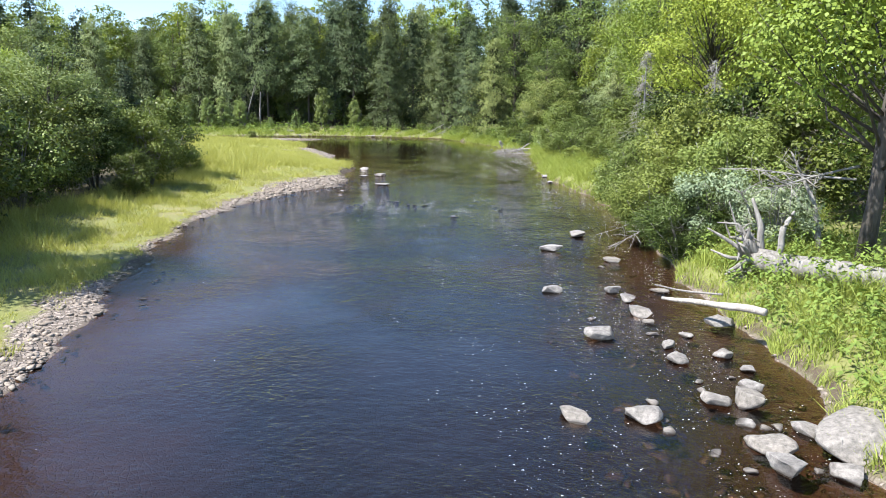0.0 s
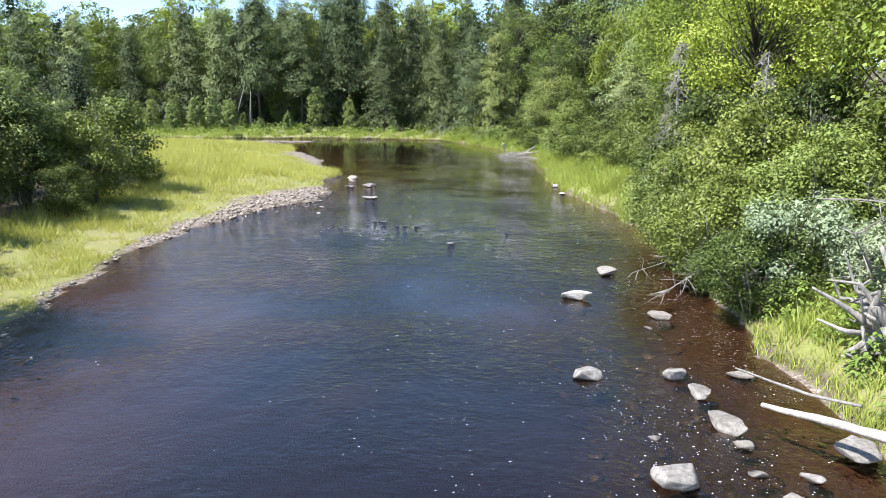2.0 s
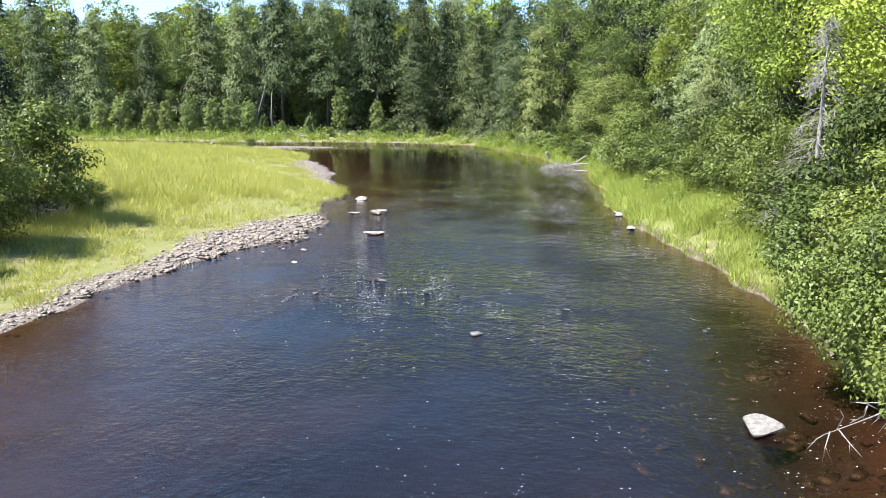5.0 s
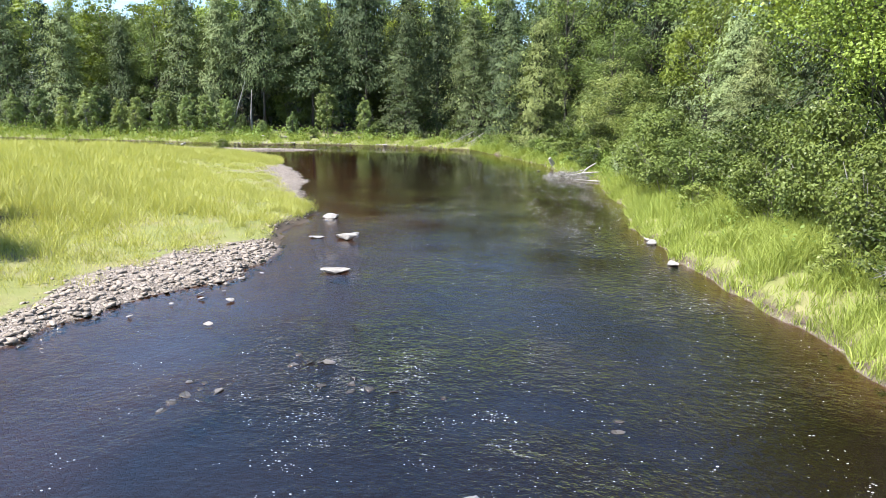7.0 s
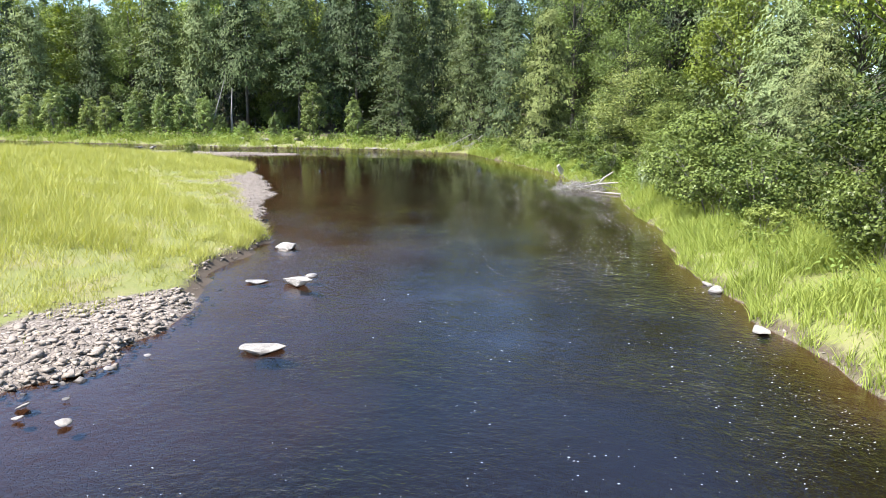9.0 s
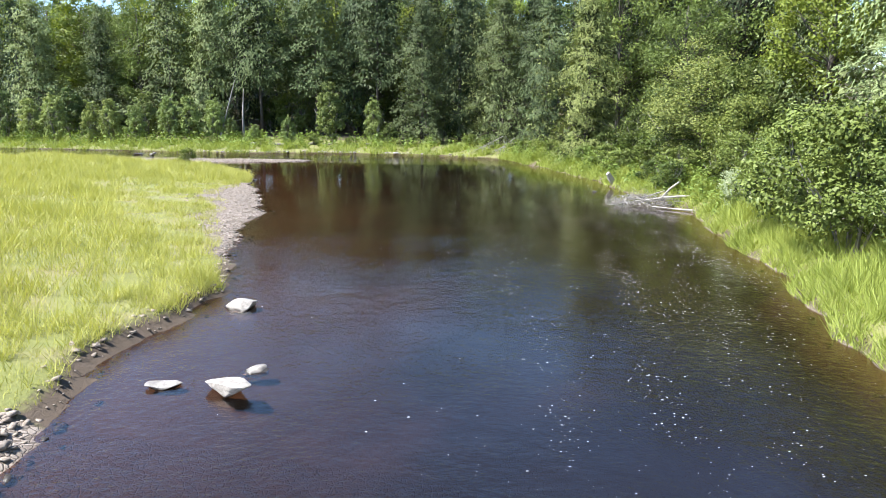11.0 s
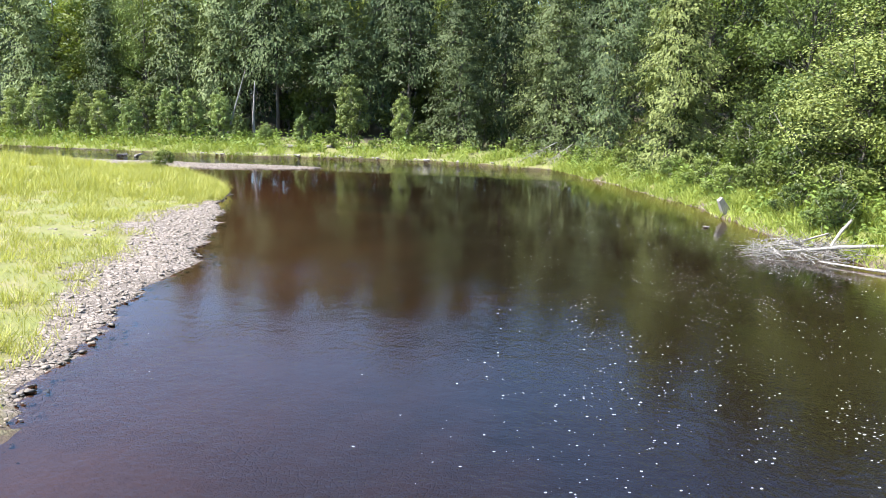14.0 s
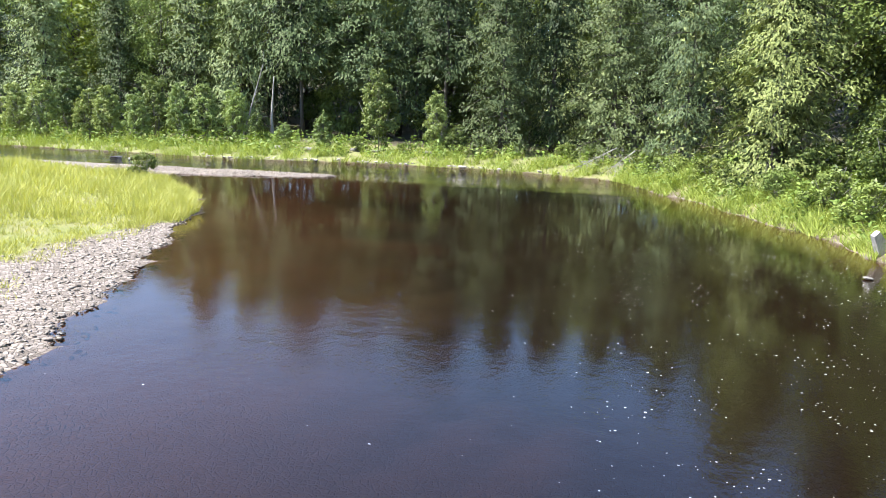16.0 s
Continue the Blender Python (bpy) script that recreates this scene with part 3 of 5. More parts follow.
def shrub(seed, name, h, rad, blobs, count, leaf, leafmat, label, wide=0.75, stems=8, shell=0.3, plain=True, stem=None, taper=0.25, low=0.05, bmin=0.16, bmax=0.33):
    r = np.random.default_rng(seed)
    bush = new(name)
    wood, crown, inner = Soup(), Soup(), Soup()
    for k in range(stems):
        a, sp = r.uniform(0, 6.28), r.uniform(0.25, 0.85)
        o = np.array([np.cos(a), np.sin(a)])
        hh = h * r.uniform(0.6, 0.95) * (1 - 0.35 * sp)
        wood.tube([(*(o * 0.12), -0.1), (*(o * rad * sp * 0.35), hh * 0.45), (*(o * rad * sp * 0.8), hh * 0.8), (*(o * rad * sp), hh)], [0.035, 0.026, 0.016, 0.005], 5)
    base = np.array([(0, 0, 0), (0, 0, h * 0.5), (0, 0, h)], float)
    blob_crown(r, crown, wood, base, h, rad, low, blobs, count, leaf, up=0.6, wide=wide, shell=shell, limb=0.014, plain=plain, inner=inner, fill=0.12, taper=taper, bmin=bmin, bmax=bmax)
    link("inner_foliage", inner.mesh("inner_foliage", leafmat), bush)
    link("branchwork", wood.mesh("branchwork", stem or MAT_PALEBARK, True), bush)
    link("foliage", crown.mesh("foliage", leafmat), bush)
    return tagged(bush, label, "shrub", kind="thing")


def dead_spruce(seed, name, h):
    r = np.random.default_rng(seed)
    tree = new(name)
    wood, twigs = Soup(), Soup()
    base = trunk_line(r, h, 0.012, 6)
    wood.tube(base, 0.10 * np.array([1.2, 0.95, 0.75, 0.5, 0.28, 0.06]), 6)
    for k in range(150):
        f = r.uniform(0.2, 1.0)
        a = k * 2.4
        ln = 1.35 * (1 - f) ** 0.7 * r.uniform(0.5, 1.1) + 0.08
        o = np.array([np.cos(a), np.sin(a), 0])
        s = np.array([0, 0, f * h])
        e = s + o * ln + np.array([0, 0, -0.45 * ln])
        twigs.tube([s, (s + e) / 2 + [0, 0, 0.1 * ln], e], [0.012, 0.008, 0.003], 3)
        for j in range(7):
            q = s + (e - s) * r.uniform(0.3, 1.0)
            d = unit(o * 0.5 + r.normal(0, 0.6, 3) + np.array([0, 0, -0.5]))
            twigs.tube([q, q + d * r.uniform(0.12, 0.35)], [0.006, 0.002], 3)
    link("trunk", wood.mesh("trunk", MAT_TWIG, True), tree)
    link("branchwork", twigs.mesh("branchwork", MAT_TWIG), tree)
    return tagged(tree, "bare grey dead spruce with brittle drooping twigs", "dead tree", kind="thing")


def put(template, x, y, s=1.0, turn=None, sz=None, sink=0.08):
    """A copy of a plant, standing on the ground at x, y."""
    turn = rng.uniform(0, 6.28) if turn is None else turn
    sz = s if sz is None else sz
    m = Matrix.LocRotScale((x, y, ground_height(x, y) - sink), Euler((0, 0, turn)), (s, s, sz))
    if template not in used:
        used.add(template)
        template.matrix_basis = m
        return template
    fresh = copy_thing(template, Matrix.Identity(4))
    fresh.matrix_basis = m
    return fresh


used = set()
CEDAR = [needle_tree(20 + i, "cedar_tree", 14 + 1.5 * i, 4.1 + 0.4 * i, 1.2, 125, 6.5, 0.19, MAT_CEDAR,
                     "dense grey-green cedar at the edge of the woods", "tree", power=0.55, droop=0.42, ragged=0.42) for i in range(3)]
HEMLOCK = [needle_tree(120 + i, "hemlock_tree", 16.5 + 2 * i, 5.5, 5.0, 120, 7.5, 0.19, MAT_HEMLOCK,
                       "broad dark green hemlock with feathery boughs", "tree", power=0.5, droop=0.36, ragged=0.5) for i in range(2)]
SPRUCE = [needle_tree(30 + i, "spruce_tree", 16 + 1.5 * i, 4.2, 2.0, 110, 5.5, 0.19, MAT_SPRUCE,
                      "dark green spruce in the forest", "tree", power=0.75, droop=0.28, ragged=0.32, per=10, dense=800) for i in range(2)]
BROAD = [broad_tree(40 + i, "broadleaf_tree", 15 + 1.5 * i, 4.3, 2.2, 58, 10500, 0.155, MAT_BROAD, MAT_BARK, 0.20,
                    "tall green broad-leaved forest tree", "tree") for i in range(3)]
MAPLE = [broad_tree(50 + i, "maple_tree", 14 + 1.5 * i, 4.3, 2.2, 54, 10500, 0.155, MAT_MAPLE, MAT_BARK, 0.20,
                    "yellow-green maple in full summer leaf", "tree", wide=0.95) for i in range(2)]
BACK = [needle_tree(35, "spruce_tree", 19, 3.6, 1.2, 70, 4, 0.26, MAT_SPRUCE, "dark spruce deep in the forest", "tree", power=0.75, droop=0.3, ragged=0.35, per=8, dense=500),
        broad_tree(45, "broadleaf_tree", 17, 4.4, 2.0, 40, 3600, 0.26, MAT_BROAD, MAT_BARK, 0.2, "green broad-leaved tree deep in the forest", "tree", fill=0.15),
        broad_tree(55, "maple_tree", 17.5, 4.4, 2.0, 40, 3600, 0.26, MAT_MAPLE, MAT_BARK, 0.2, "bright yellow-green maple deep in the forest", "tree", wide=0.95, fill=0.15)]
NEAR_MAPLE = [broad_tree(60 + i, "maple_tree", 9.5 + i, 3.8, 2.2, 70, 23000, 0.082, MAT_MAPLE, MAT_BARK, 0.16,
                         "sunlit yellow-green maple by the river bank", "tree", wide=0.95, shell=0.35, fill=0.07) for i in range(2)]
CLOSE_MAPLE = [broad_tree(62, "maple_tree", 9.5, 3.8, 2.2, 80, 26000, 0.085, MAT_MAPLE, MAT_BARK, 0.16,
                          "old maple with dark forked trunk over the bank", "tree", wide=0.85, shell=0.35, fill=0.1, plain=False)]
ALDER = [shrub(70 + i, "alder_shrub", 3.4, 1.8, 80, 10500, 0.076, MAT_ALDER, "leafy green alder shrub on the river bank", wide=0.85) for i in range(4)]
NEAR_ALDER = [shrub(170 + i, "alder_shrub", 3.4, 1.8, 90, 27000, 0.056, MAT_ALDER, "leafy green alder shrub leaning over the water", wide=0.8, stems=10) for i in range(2)]
WILLOW = [shrub(80, "willow_shrub", 2.6, 1.5, 36, 9000, 0.075, MAT_WILLOW, "pale silver-green willow shrub by the water", wide=0.42, plain=False)]
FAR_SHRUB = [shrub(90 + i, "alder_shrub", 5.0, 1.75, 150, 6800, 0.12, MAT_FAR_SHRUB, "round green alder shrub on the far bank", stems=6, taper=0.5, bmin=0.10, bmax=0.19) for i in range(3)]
BANK_CEDAR = [needle_tree(25, "cedar_tree", 12.5, 3.4, 0.8, 150, 7.5, 0.125, MAT_CEDAR, "feathery grey-green cedar over the bank", "tree", power=0.62, droop=0.42, ragged=0.34, per=16, dense=1300)]
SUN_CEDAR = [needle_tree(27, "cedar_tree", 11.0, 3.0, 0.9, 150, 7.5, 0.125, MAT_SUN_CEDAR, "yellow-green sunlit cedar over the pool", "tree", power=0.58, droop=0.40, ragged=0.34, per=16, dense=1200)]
TALL_TREE = [broad_tree(66, "broadleaf_tree", 14, 4.0, 1.4, 84, 15500, 0.125, MAT_BROAD, MAT_BARK, 0.19, "tall green broad-leaved tree on the slope", "tree", shell=0.4, fill=0.08)]
SAPLING = [shrub(75, "sapling", 3.4, 1.8, 26, 2600, 0.15, MAT_ALDER, "low leafy sapling in the bank grass", stems=5)]
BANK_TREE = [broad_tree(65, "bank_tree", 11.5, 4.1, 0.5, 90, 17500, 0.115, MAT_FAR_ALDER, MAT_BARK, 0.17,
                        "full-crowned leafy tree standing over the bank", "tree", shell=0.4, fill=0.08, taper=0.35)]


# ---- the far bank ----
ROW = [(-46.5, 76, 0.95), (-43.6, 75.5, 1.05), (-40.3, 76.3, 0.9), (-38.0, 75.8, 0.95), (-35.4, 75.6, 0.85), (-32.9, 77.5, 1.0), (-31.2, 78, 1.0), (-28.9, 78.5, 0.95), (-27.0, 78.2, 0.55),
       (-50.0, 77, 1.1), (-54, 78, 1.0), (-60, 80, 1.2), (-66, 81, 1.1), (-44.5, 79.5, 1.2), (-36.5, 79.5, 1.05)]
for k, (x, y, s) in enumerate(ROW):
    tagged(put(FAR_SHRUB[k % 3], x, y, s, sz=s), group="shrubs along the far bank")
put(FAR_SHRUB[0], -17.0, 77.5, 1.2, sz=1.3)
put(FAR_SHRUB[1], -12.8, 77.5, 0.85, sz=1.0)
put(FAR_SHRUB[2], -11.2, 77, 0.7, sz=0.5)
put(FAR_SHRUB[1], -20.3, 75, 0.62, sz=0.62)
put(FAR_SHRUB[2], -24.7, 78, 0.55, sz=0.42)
put(SAPLING[0], -20.9, 56.0, 0.42, sz=0.42)
# cedars that lean over the pool's head, and the trees behind them
put(BANK_CEDAR[0], -8.4, 79.5, 1.05, turn=2.0, sz=1.1)
put(CEDAR[1], -4.9, 82.5, 0.95, sz=1.05)
put(BANK_CEDAR[0], -0.6, 76.0, 1.12, sz=1.12)
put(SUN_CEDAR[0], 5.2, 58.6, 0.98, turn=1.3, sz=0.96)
put(BANK_TREE[0], 9.6, 47.8, 0.86, turn=2.2, sz=0.58)
put(TALL_TREE[0], 10.8, 57.0, 0.8, turn=4.0, sz=0.75)
put(BANK_CEDAR[0], 3.0, 67.5, 0.9, turn=4.4, sz=1.0)
put(HEMLOCK[0], 3.0, 83.5, 0.95)
put(HEMLOCK[1], 7.8, 71.0, 0.9)
put(MAPLE[1], 13.8, 76.0, 1.0, sz=1.25)
put(HEMLOCK[0], 15.8, 62.0, 1.0, sz=1.1)
put(HEMLOCK[1], 12.2, 66.0, 0.95, sz=1.0)

for x, y, s in ((-27.5, 74.6, 0.34), (-22.6, 74.0, 0.3), (-18.2, 76.4, 0.42), (-14.6, 76.0, 0.36), (-9.4, 77.4, 0.5), (-7.0, 78.4, 0.45), (-3.4, 75.4, 0.5), (-1.6, 73.2, 0.42), (1.4, 70.2, 0.5), (-10.6, 76.2, 0.32)):
    tagged(put(SAPLING[0], x, y, s * 1.15, sz=s), group="saplings on the far bank")

r2 = np.random.default_rng(5)
# the front of the far woods: kind, x, y, breadth, height factor
EDGE = [(HEMLOCK, 0, -27.2, 87, 1.0, 1.14), (HEMLOCK, 1, -21.3, 88, 0.95, 0.93), (HEMLOCK, 0, -14.2, 87, 1.05, 1.2), (CEDAR, 0, -32.4, 86, 0.95, 1.18),
        (CEDAR, 2, -37.6, 87, 1.1, 1.02), (BROAD, 0, -41.8, 88, 0.9, 1.05), (CEDAR, 1, -45.4, 87, 0.8, 0.9), (CEDAR, 1, -52.5, 86, 0.95, 1.0), (SPRUCE, 0, -56.0, 88, 0.95, 1.0), (BROAD, 2, -23.8, 90, 0.8, 0.95), (SPRUCE, 1, -17.5, 90, 0.9, 1.1), (MAPLE, 1, -10.8, 93, 0.9, 1.15), (SPRUCE, 0, -30.0, 90, 0.9, 1.05),
        (BROAD, 1, -49.0, 92, 1.0, 0.98), (MAPLE, 0, -47.0, 96, 1.05, 1.28), (MAPLE, 1, -18.0, 96, 1.0, 1.25), (HEMLOCK, 1, -9.0, 89, 0.9, 1.02), (CEDAR, 2, -24.3, 92, 1.0, 1.1),
        (HEMLOCK, 0, -17.6, 92, 0.95, 1.16), (CEDAR, 0, -4.2, 89, 1.05, 1.3), (MAPLE, 0, -1.0, 94, 1.0, 1.2), (BROAD, 2, -35.0, 94, 1.0, 1.05), (MAPLE, 1, -31.0, 97, 1.0, 1.2),
        (CEDAR, 1, -61.5, 88, 1.0, 1.05), (BROAD, 0, -66.0, 90, 1.05, 1.05), (HEMLOCK, 0, -72.0, 90, 1.0, 1.0), (MAPLE, 0, -58.0, 97, 1.0, 1.15), (BROAD, 1, -78.0, 93, 1.1, 1.0), (BROAD, 2, -12.0, 95, 1.0, 1.1)]
for kind, k, x, y, s, sz in EDGE:
    tagged(put(kind[k], x, y, s, sz=sz), group="trees of the far woods")
for band, y0 in enumerate((95, 101, 108, 116)):
    x = -104.0 + 2 * band
    while x < 24:
        s = r2.uniform(0.95, 1.2)
        k = r2.choice(3, p=(0.12, 0.46, 0.42))
        tagged(put(BACK[k], x, y0 + r2.uniform(-2, 2), s * r2.uniform(1.1, 1.35), sz=s * r2.uniform(0.9, 1.1)), group="trees of the far woods")
        x += r2.uniform(6.0, 8.0)
for k in range(21):
    s = r2.uniform(1.2, 2.0)
    tagged(put(SAPLING[0], -60 + 2.9 * k + r2.uniform(-0.8, 0.8), r2.uniform(89, 99), s, sz=s * 1.1), group="undergrowth of the far woods")
x = -100.0
while x < 24:
    tagged(put(BACK[1], x, 124 + r2.uniform(-2, 2), 1.3, sz=1.0), group="trees of the far woods")
    x += r2.uniform(7.0, 9.0)
KINDS = [SPRUCE, CEDAR, BROAD, MAPLE]

# ---- the right bank ----
RIGHT_WOODS = []
y = -24.0
while y < 86:
    for x0, step in ((12.5, 0), (17.5, 2), (23.5, 1)):
        x = x0 + r2.uniform(-1.5, 1.5) - (3.5 if 56 < y else 0)
        RIGHT_WOODS.append((x, y + step + r2.uniform(-1, 1), r2.uniform(0.85, 1.15)))
    y += 5.2
for x, y, s in RIGHT_WOODS:
    if x < 13.8 and y < 60 or y < -13:
        continue
    kind = KINDS[r2.choice(4, p=(0.12, 0.26, 0.38, 0.24))]
    if x < 16.0 and y < 58:
        kind = (TALL_TREE, NEAR_MAPLE, BANK_CEDAR)[r2.integers(3)] if y < 16 else (TALL_TREE, HEMLOCK, BANK_CEDAR, HEMLOCK)[r2.integers(4)]
        s *= 1.1
    if x > 21 and y < 30:
        continue
    if x > 21:
        kind = BACK[r2.choice(3, p=(0.4, 0.3, 0.3))],
    tagged(put(kind[r2.integers(len(kind))], x, y, s), group="trees on the wooded right bank")
put(CLOSE_MAPLE[0], 9.3, -4.0, 1.0, turn=0.6)
put(NEAR_MAPLE[1], 11.6, 20.0, 0.95)
put(NEAR_MAPLE[0], 12.5, 14.0, 1.0, turn=2.0)
put(NEAR_MAPLE[1], 13.0, 4.0, 1.0)
put(NEAR_MAPLE[0], 12.0, -1.5, 1.05, turn=4.0)
put(BANK_CEDAR[0], 13.0, 36.0, 0.68, turn=1.0, sz=0.6)
put(BANK_CEDAR[0], 12.2, 31.0, 0.55, turn=3.1, sz=0.5)
put(BANK_CEDAR[0], 13.8, 26.0, 0.9, turn=3.0)
DEAD = [dead_spruce(3, "dead_spruce", 5.9), dead_spruce(4, "dead_spruce", 5.2)]
put(DEAD[0], 8.9, 12.0)
put(DEAD[1], 10.9, 9.5)

RIGHT_SHRUBS = [(6.7, -0.5, 0.78), (8.4, 0.8, 1.1), (6.75, 1.8, 0.95), (8.4, 3.4, 1.2), (6.9, 4.4, 0.95), (8.7, 6.6, 1.2), (7.9, 8.6, 0.95), (9.4, 10.2, 1.2), (9.2, 12.8, 1.0),
                (9.5, 15.8, 0.9), (9.9, 18.6, 1.1), (9.5, 21.4, 0.95), (10.4, 23.8, 1.25), (8.9, 27.0, 1.0), (8.5, 29.6, 1.2), (8.5, 32.6, 1.25),
                (9.4, 35.4, 0.95), (10.2, 38.6, 0.9), (9.8, 42.0, 0.8), (10.6, 45.0, 1.1), (9.4, 50.2, 1.6), (11.2, 47.4, 1.5), (8.0, 54.6, 1.1), (10.8, 2.0, 1.4), (11.0, 6.0, 1.4), (11.6, 13.0, 1.35), (12.0, 17.0, 1.4)]
for k, (x, y, s) in enumerate(RIGHT_SHRUBS):
    tagged(put(NEAR_ALDER[k % 2] if y < 7.5 and x < 9 else ALDER[k % 4], x, y, s, sz=s * r2.uniform(0.8, 1.1)), group="shrubs on the right bank")
put(WILLOW[0], 7.5, -0.3, 1.0)
put(WILLOW[0], 8.4, -2.0, 0.8)
put(WILLOW[0], 8.2, 36.5, 0.7)
HERB_SHRUBS = [(7.4, 43.6, 0.5), (7.0, 46.0, 0.42), (6.9, 49.2, 0.6), (6.2, 51.4, 0.5), (5.8, 53.6, 0.55), (4.9, 56.0, 0.5), (4.2, 58.6, 0.55), (6.6, 57.0, 0.7),
               (3.2, 61.0, 0.5), (2.2, 64.0, 0.5), (1.4, 66.6, 0.5), (8.2, 45.6, 0.6), (8.6, 51.8, 0.8), (9.2, 39.6, 0.5), (8.9, 41.4, 0.55), (8.2, 24.6, 0.4), (8.4, 15.2, 0.35)]
for k, (x, y, s) in enumerate(HERB_SHRUBS):
    tagged(put(SAPLING[0], x, y, s * 1.1, sz=s), group="saplings in the bank grass")

# ---- the left bank ----
LEFT_SHRUBS = [(-12.6, 11.5, 1.05), (-13.4, 14.8, 1.25), (-11.9, 8.8, 0.62), (-14.4, 7.0, 1.2), (-13.6, 4.0, 1.1), (-13.4, 0.5, 1.3), (-12.8, -3.0, 1.25), (-14.6, 11.0, 1.3), (-12.8, 17.0, 0.45), (-13.2, -6.5, 1.3)]
for k, (x, y, s) in enumerate(LEFT_SHRUBS):
    tagged(put(ALDER[(k + 1) % 3], x, y, s), group="shrubs on the left bank")
for x, y, s in ((-16.5, 18.5, 0.36), (-17.8, 13.5, 0.38), (-19, 7, 0.42)):
    put(SPRUCE[0], x, y, s * 1.25, sz=s)
for x, y, s in ((-31, 30, 0.5), (-13.9, -9.2, 0.55), (-13.6, -6.0, 0.52), (-14.2, -3.0, 0.50), (-17.5, 0.5, 0.42), (-18, 4.0, 0.42), (-20, 10, 0.45), (-23, 2, 0.55), (-21, -5, 0.6), (-24, 17, 0.5), (-20, -12, 0.7), (-27, 9, 0.6), (-26, 24, 0.5), (-30, 18, 0.65), (-34, 27, 0.6)):
    kind = KINDS[r2.choice(4, p=(0.2, 0.15, 0.5, 0.15))]
    put(kind[0], x, y, s * 1.15, sz=s)
put(BANK_TREE[0], -11.9, -4.2, 0.86)


for x, y, s in ((-15.4, 9.8, 0.70), (-17.0, 5.4, 0.78), (-15.9, 1.6, 0.72), (-18.4, 13.4, 0.80), (-15.8, 16.4, 0.46)):
    put(BANK_TREE[0], x, y, s, sz=s * 0.74)


# ---- boulders, stones and gravel ----
def boulder_mesh(seed, mat, flat=0.55, cuts=11, level=4):
    """A worn boulder: a ball with broad facets, rounded edges and small dents."""
    r = np.random.default_rng(seed)
    bm = bmesh.new()
    bmesh.ops.create_icosphere(bm, subdivisions=level, radius=0.5)
    planes = [(Vector(unit(r.normal(size=3) * (1, 1, 0.7))), r.uniform(0.19, 0.34)) for _ in range(cuts)] + [(Vector((r.normal(0, 0.15), r.normal(0, 0.15), 1)).normalized(), 0.27)]
    o = Vector(r.uniform(0, 50, 3))
    for v in bm.verts:
        p = v.co.copy()
        for n, k in planes:
            over = p.dot(n) - k
            if over > 0:
                p -= n * over * 0.96
        p *= 1 + 0.10 * noise.noise(p * 2.3 + o) + 0.045 * noise.noise(p * 6 + o) + 0.02 * noise.noise(p * 15 + o)
        p.z *= flat
        v.co = p
    me = bpy.data.meshes.new("boulder")
    bm.to_mesh(me)
    bm.free()
    me.materials.append(mat)
    for f in me.polygons:
        f.use_smooth = True
    return me


SHINGLE = [boulder_mesh(40 + i, MAT_SHINGLE, 0.5, level=2) for i in range(3)]
ROCKS = [boulder_mesh(i, MAT_STONE, f) for i, f in enumerate((0.62, 0.5, 0.7, 0.45, 0.58, 0.8))]
PALES = [boulder_mesh(10 + i, MAT_PALE, f) for i, f in enumerate((0.5, 0.62, 0.42))]


SMALL = {ROCKS[0]: [boulder_mesh(60 + i, MAT_STONE, f, level=2) for i, f in enumerate((0.6, 0.5, 0.7))],
         PALES[0]: [boulder_mesh(64 + i, MAT_PALE, f, level=2) for i, f in enumerate((0.5, 0.6, 0.42))]}


def stone(shapes, k, x, y, w, label, group, tall=1.0, turn=None, floor_z=None):
    shapes = SMALL.get(shapes[0], shapes) if w <= 0.3 else shapes
    me = shapes[k % len(shapes)]
    ob = new("boulder" if w > 0.3 else "stone", me)
    base = max(ground_height(x, y), -0.10) if floor_z is None else floor_z
    lean = rng.normal(0, 0.12 if turn is None else 0.02, 2)
    turn = rng.uniform(0, 6.28) if turn is None else turn
    ob.matrix_basis = Matrix.LocRotScale((x, y, base + 0.13 * w * tall), Euler((lean[0], lean[1], turn)), (w * 1.04, w * 0.86, w * 0.9 * tall))
    return tagged(ob, label, "rock", group, "thing")


SHALLOWS = [(4.65, 3.45, 0.75), (4.98, -0.25, 0.55), (4.58, -0.9, 0.26), (4.9, -1.7, 0.15), (2.89, -3.3, 0.62), (4.27, -3.3, 0.5), (4.47, -4.0, 0.5),
            (4.46, -5.0, 0.7), (4.5, -5.5, 0.36), (3.45, -5.3, 0.25), (3.44, -6.35, 0.74), (4.39, -6.15, 0.28), (5.0, -6.25, 0.37), (4.44, -6.8, 0.42),
            (4.15, -7.0, 0.2), (4.43, -7.4, 0.58), (5.29, -7.2, 0.5), (5.0, -8.15, 0.2), (5.42, -7.8, 0.36), (4.45, -8.3, 0.24), (4.37, -8.65, 0.22)]
NEAR_ROCKS = [(4.38, -9.0, 0.62), (5.15, -8.6, 0.5), (4.84, -9.15, 0.7), (4.6, -9.75, 0.33), (4.78, -9.85, 0.24), (4.96, -9.8, 0.26), (3.54, -9.1, 0.3),
              (3.22, -9.55, 0.68), (3.56, -9.65, 0.18), (3.52, -9.95, 0.3), (2.35, -9.65, 0.56), (3.9, -10.5, 0.25), (4.53, -10.4, 0.72), (4.16, -10.9, 0.24),
              (4.53, -10.9, 0.64), (5.22, -9.9, 0.52), (4.93, -10.9, 0.22), (5.18, -11.05, 0.58)]
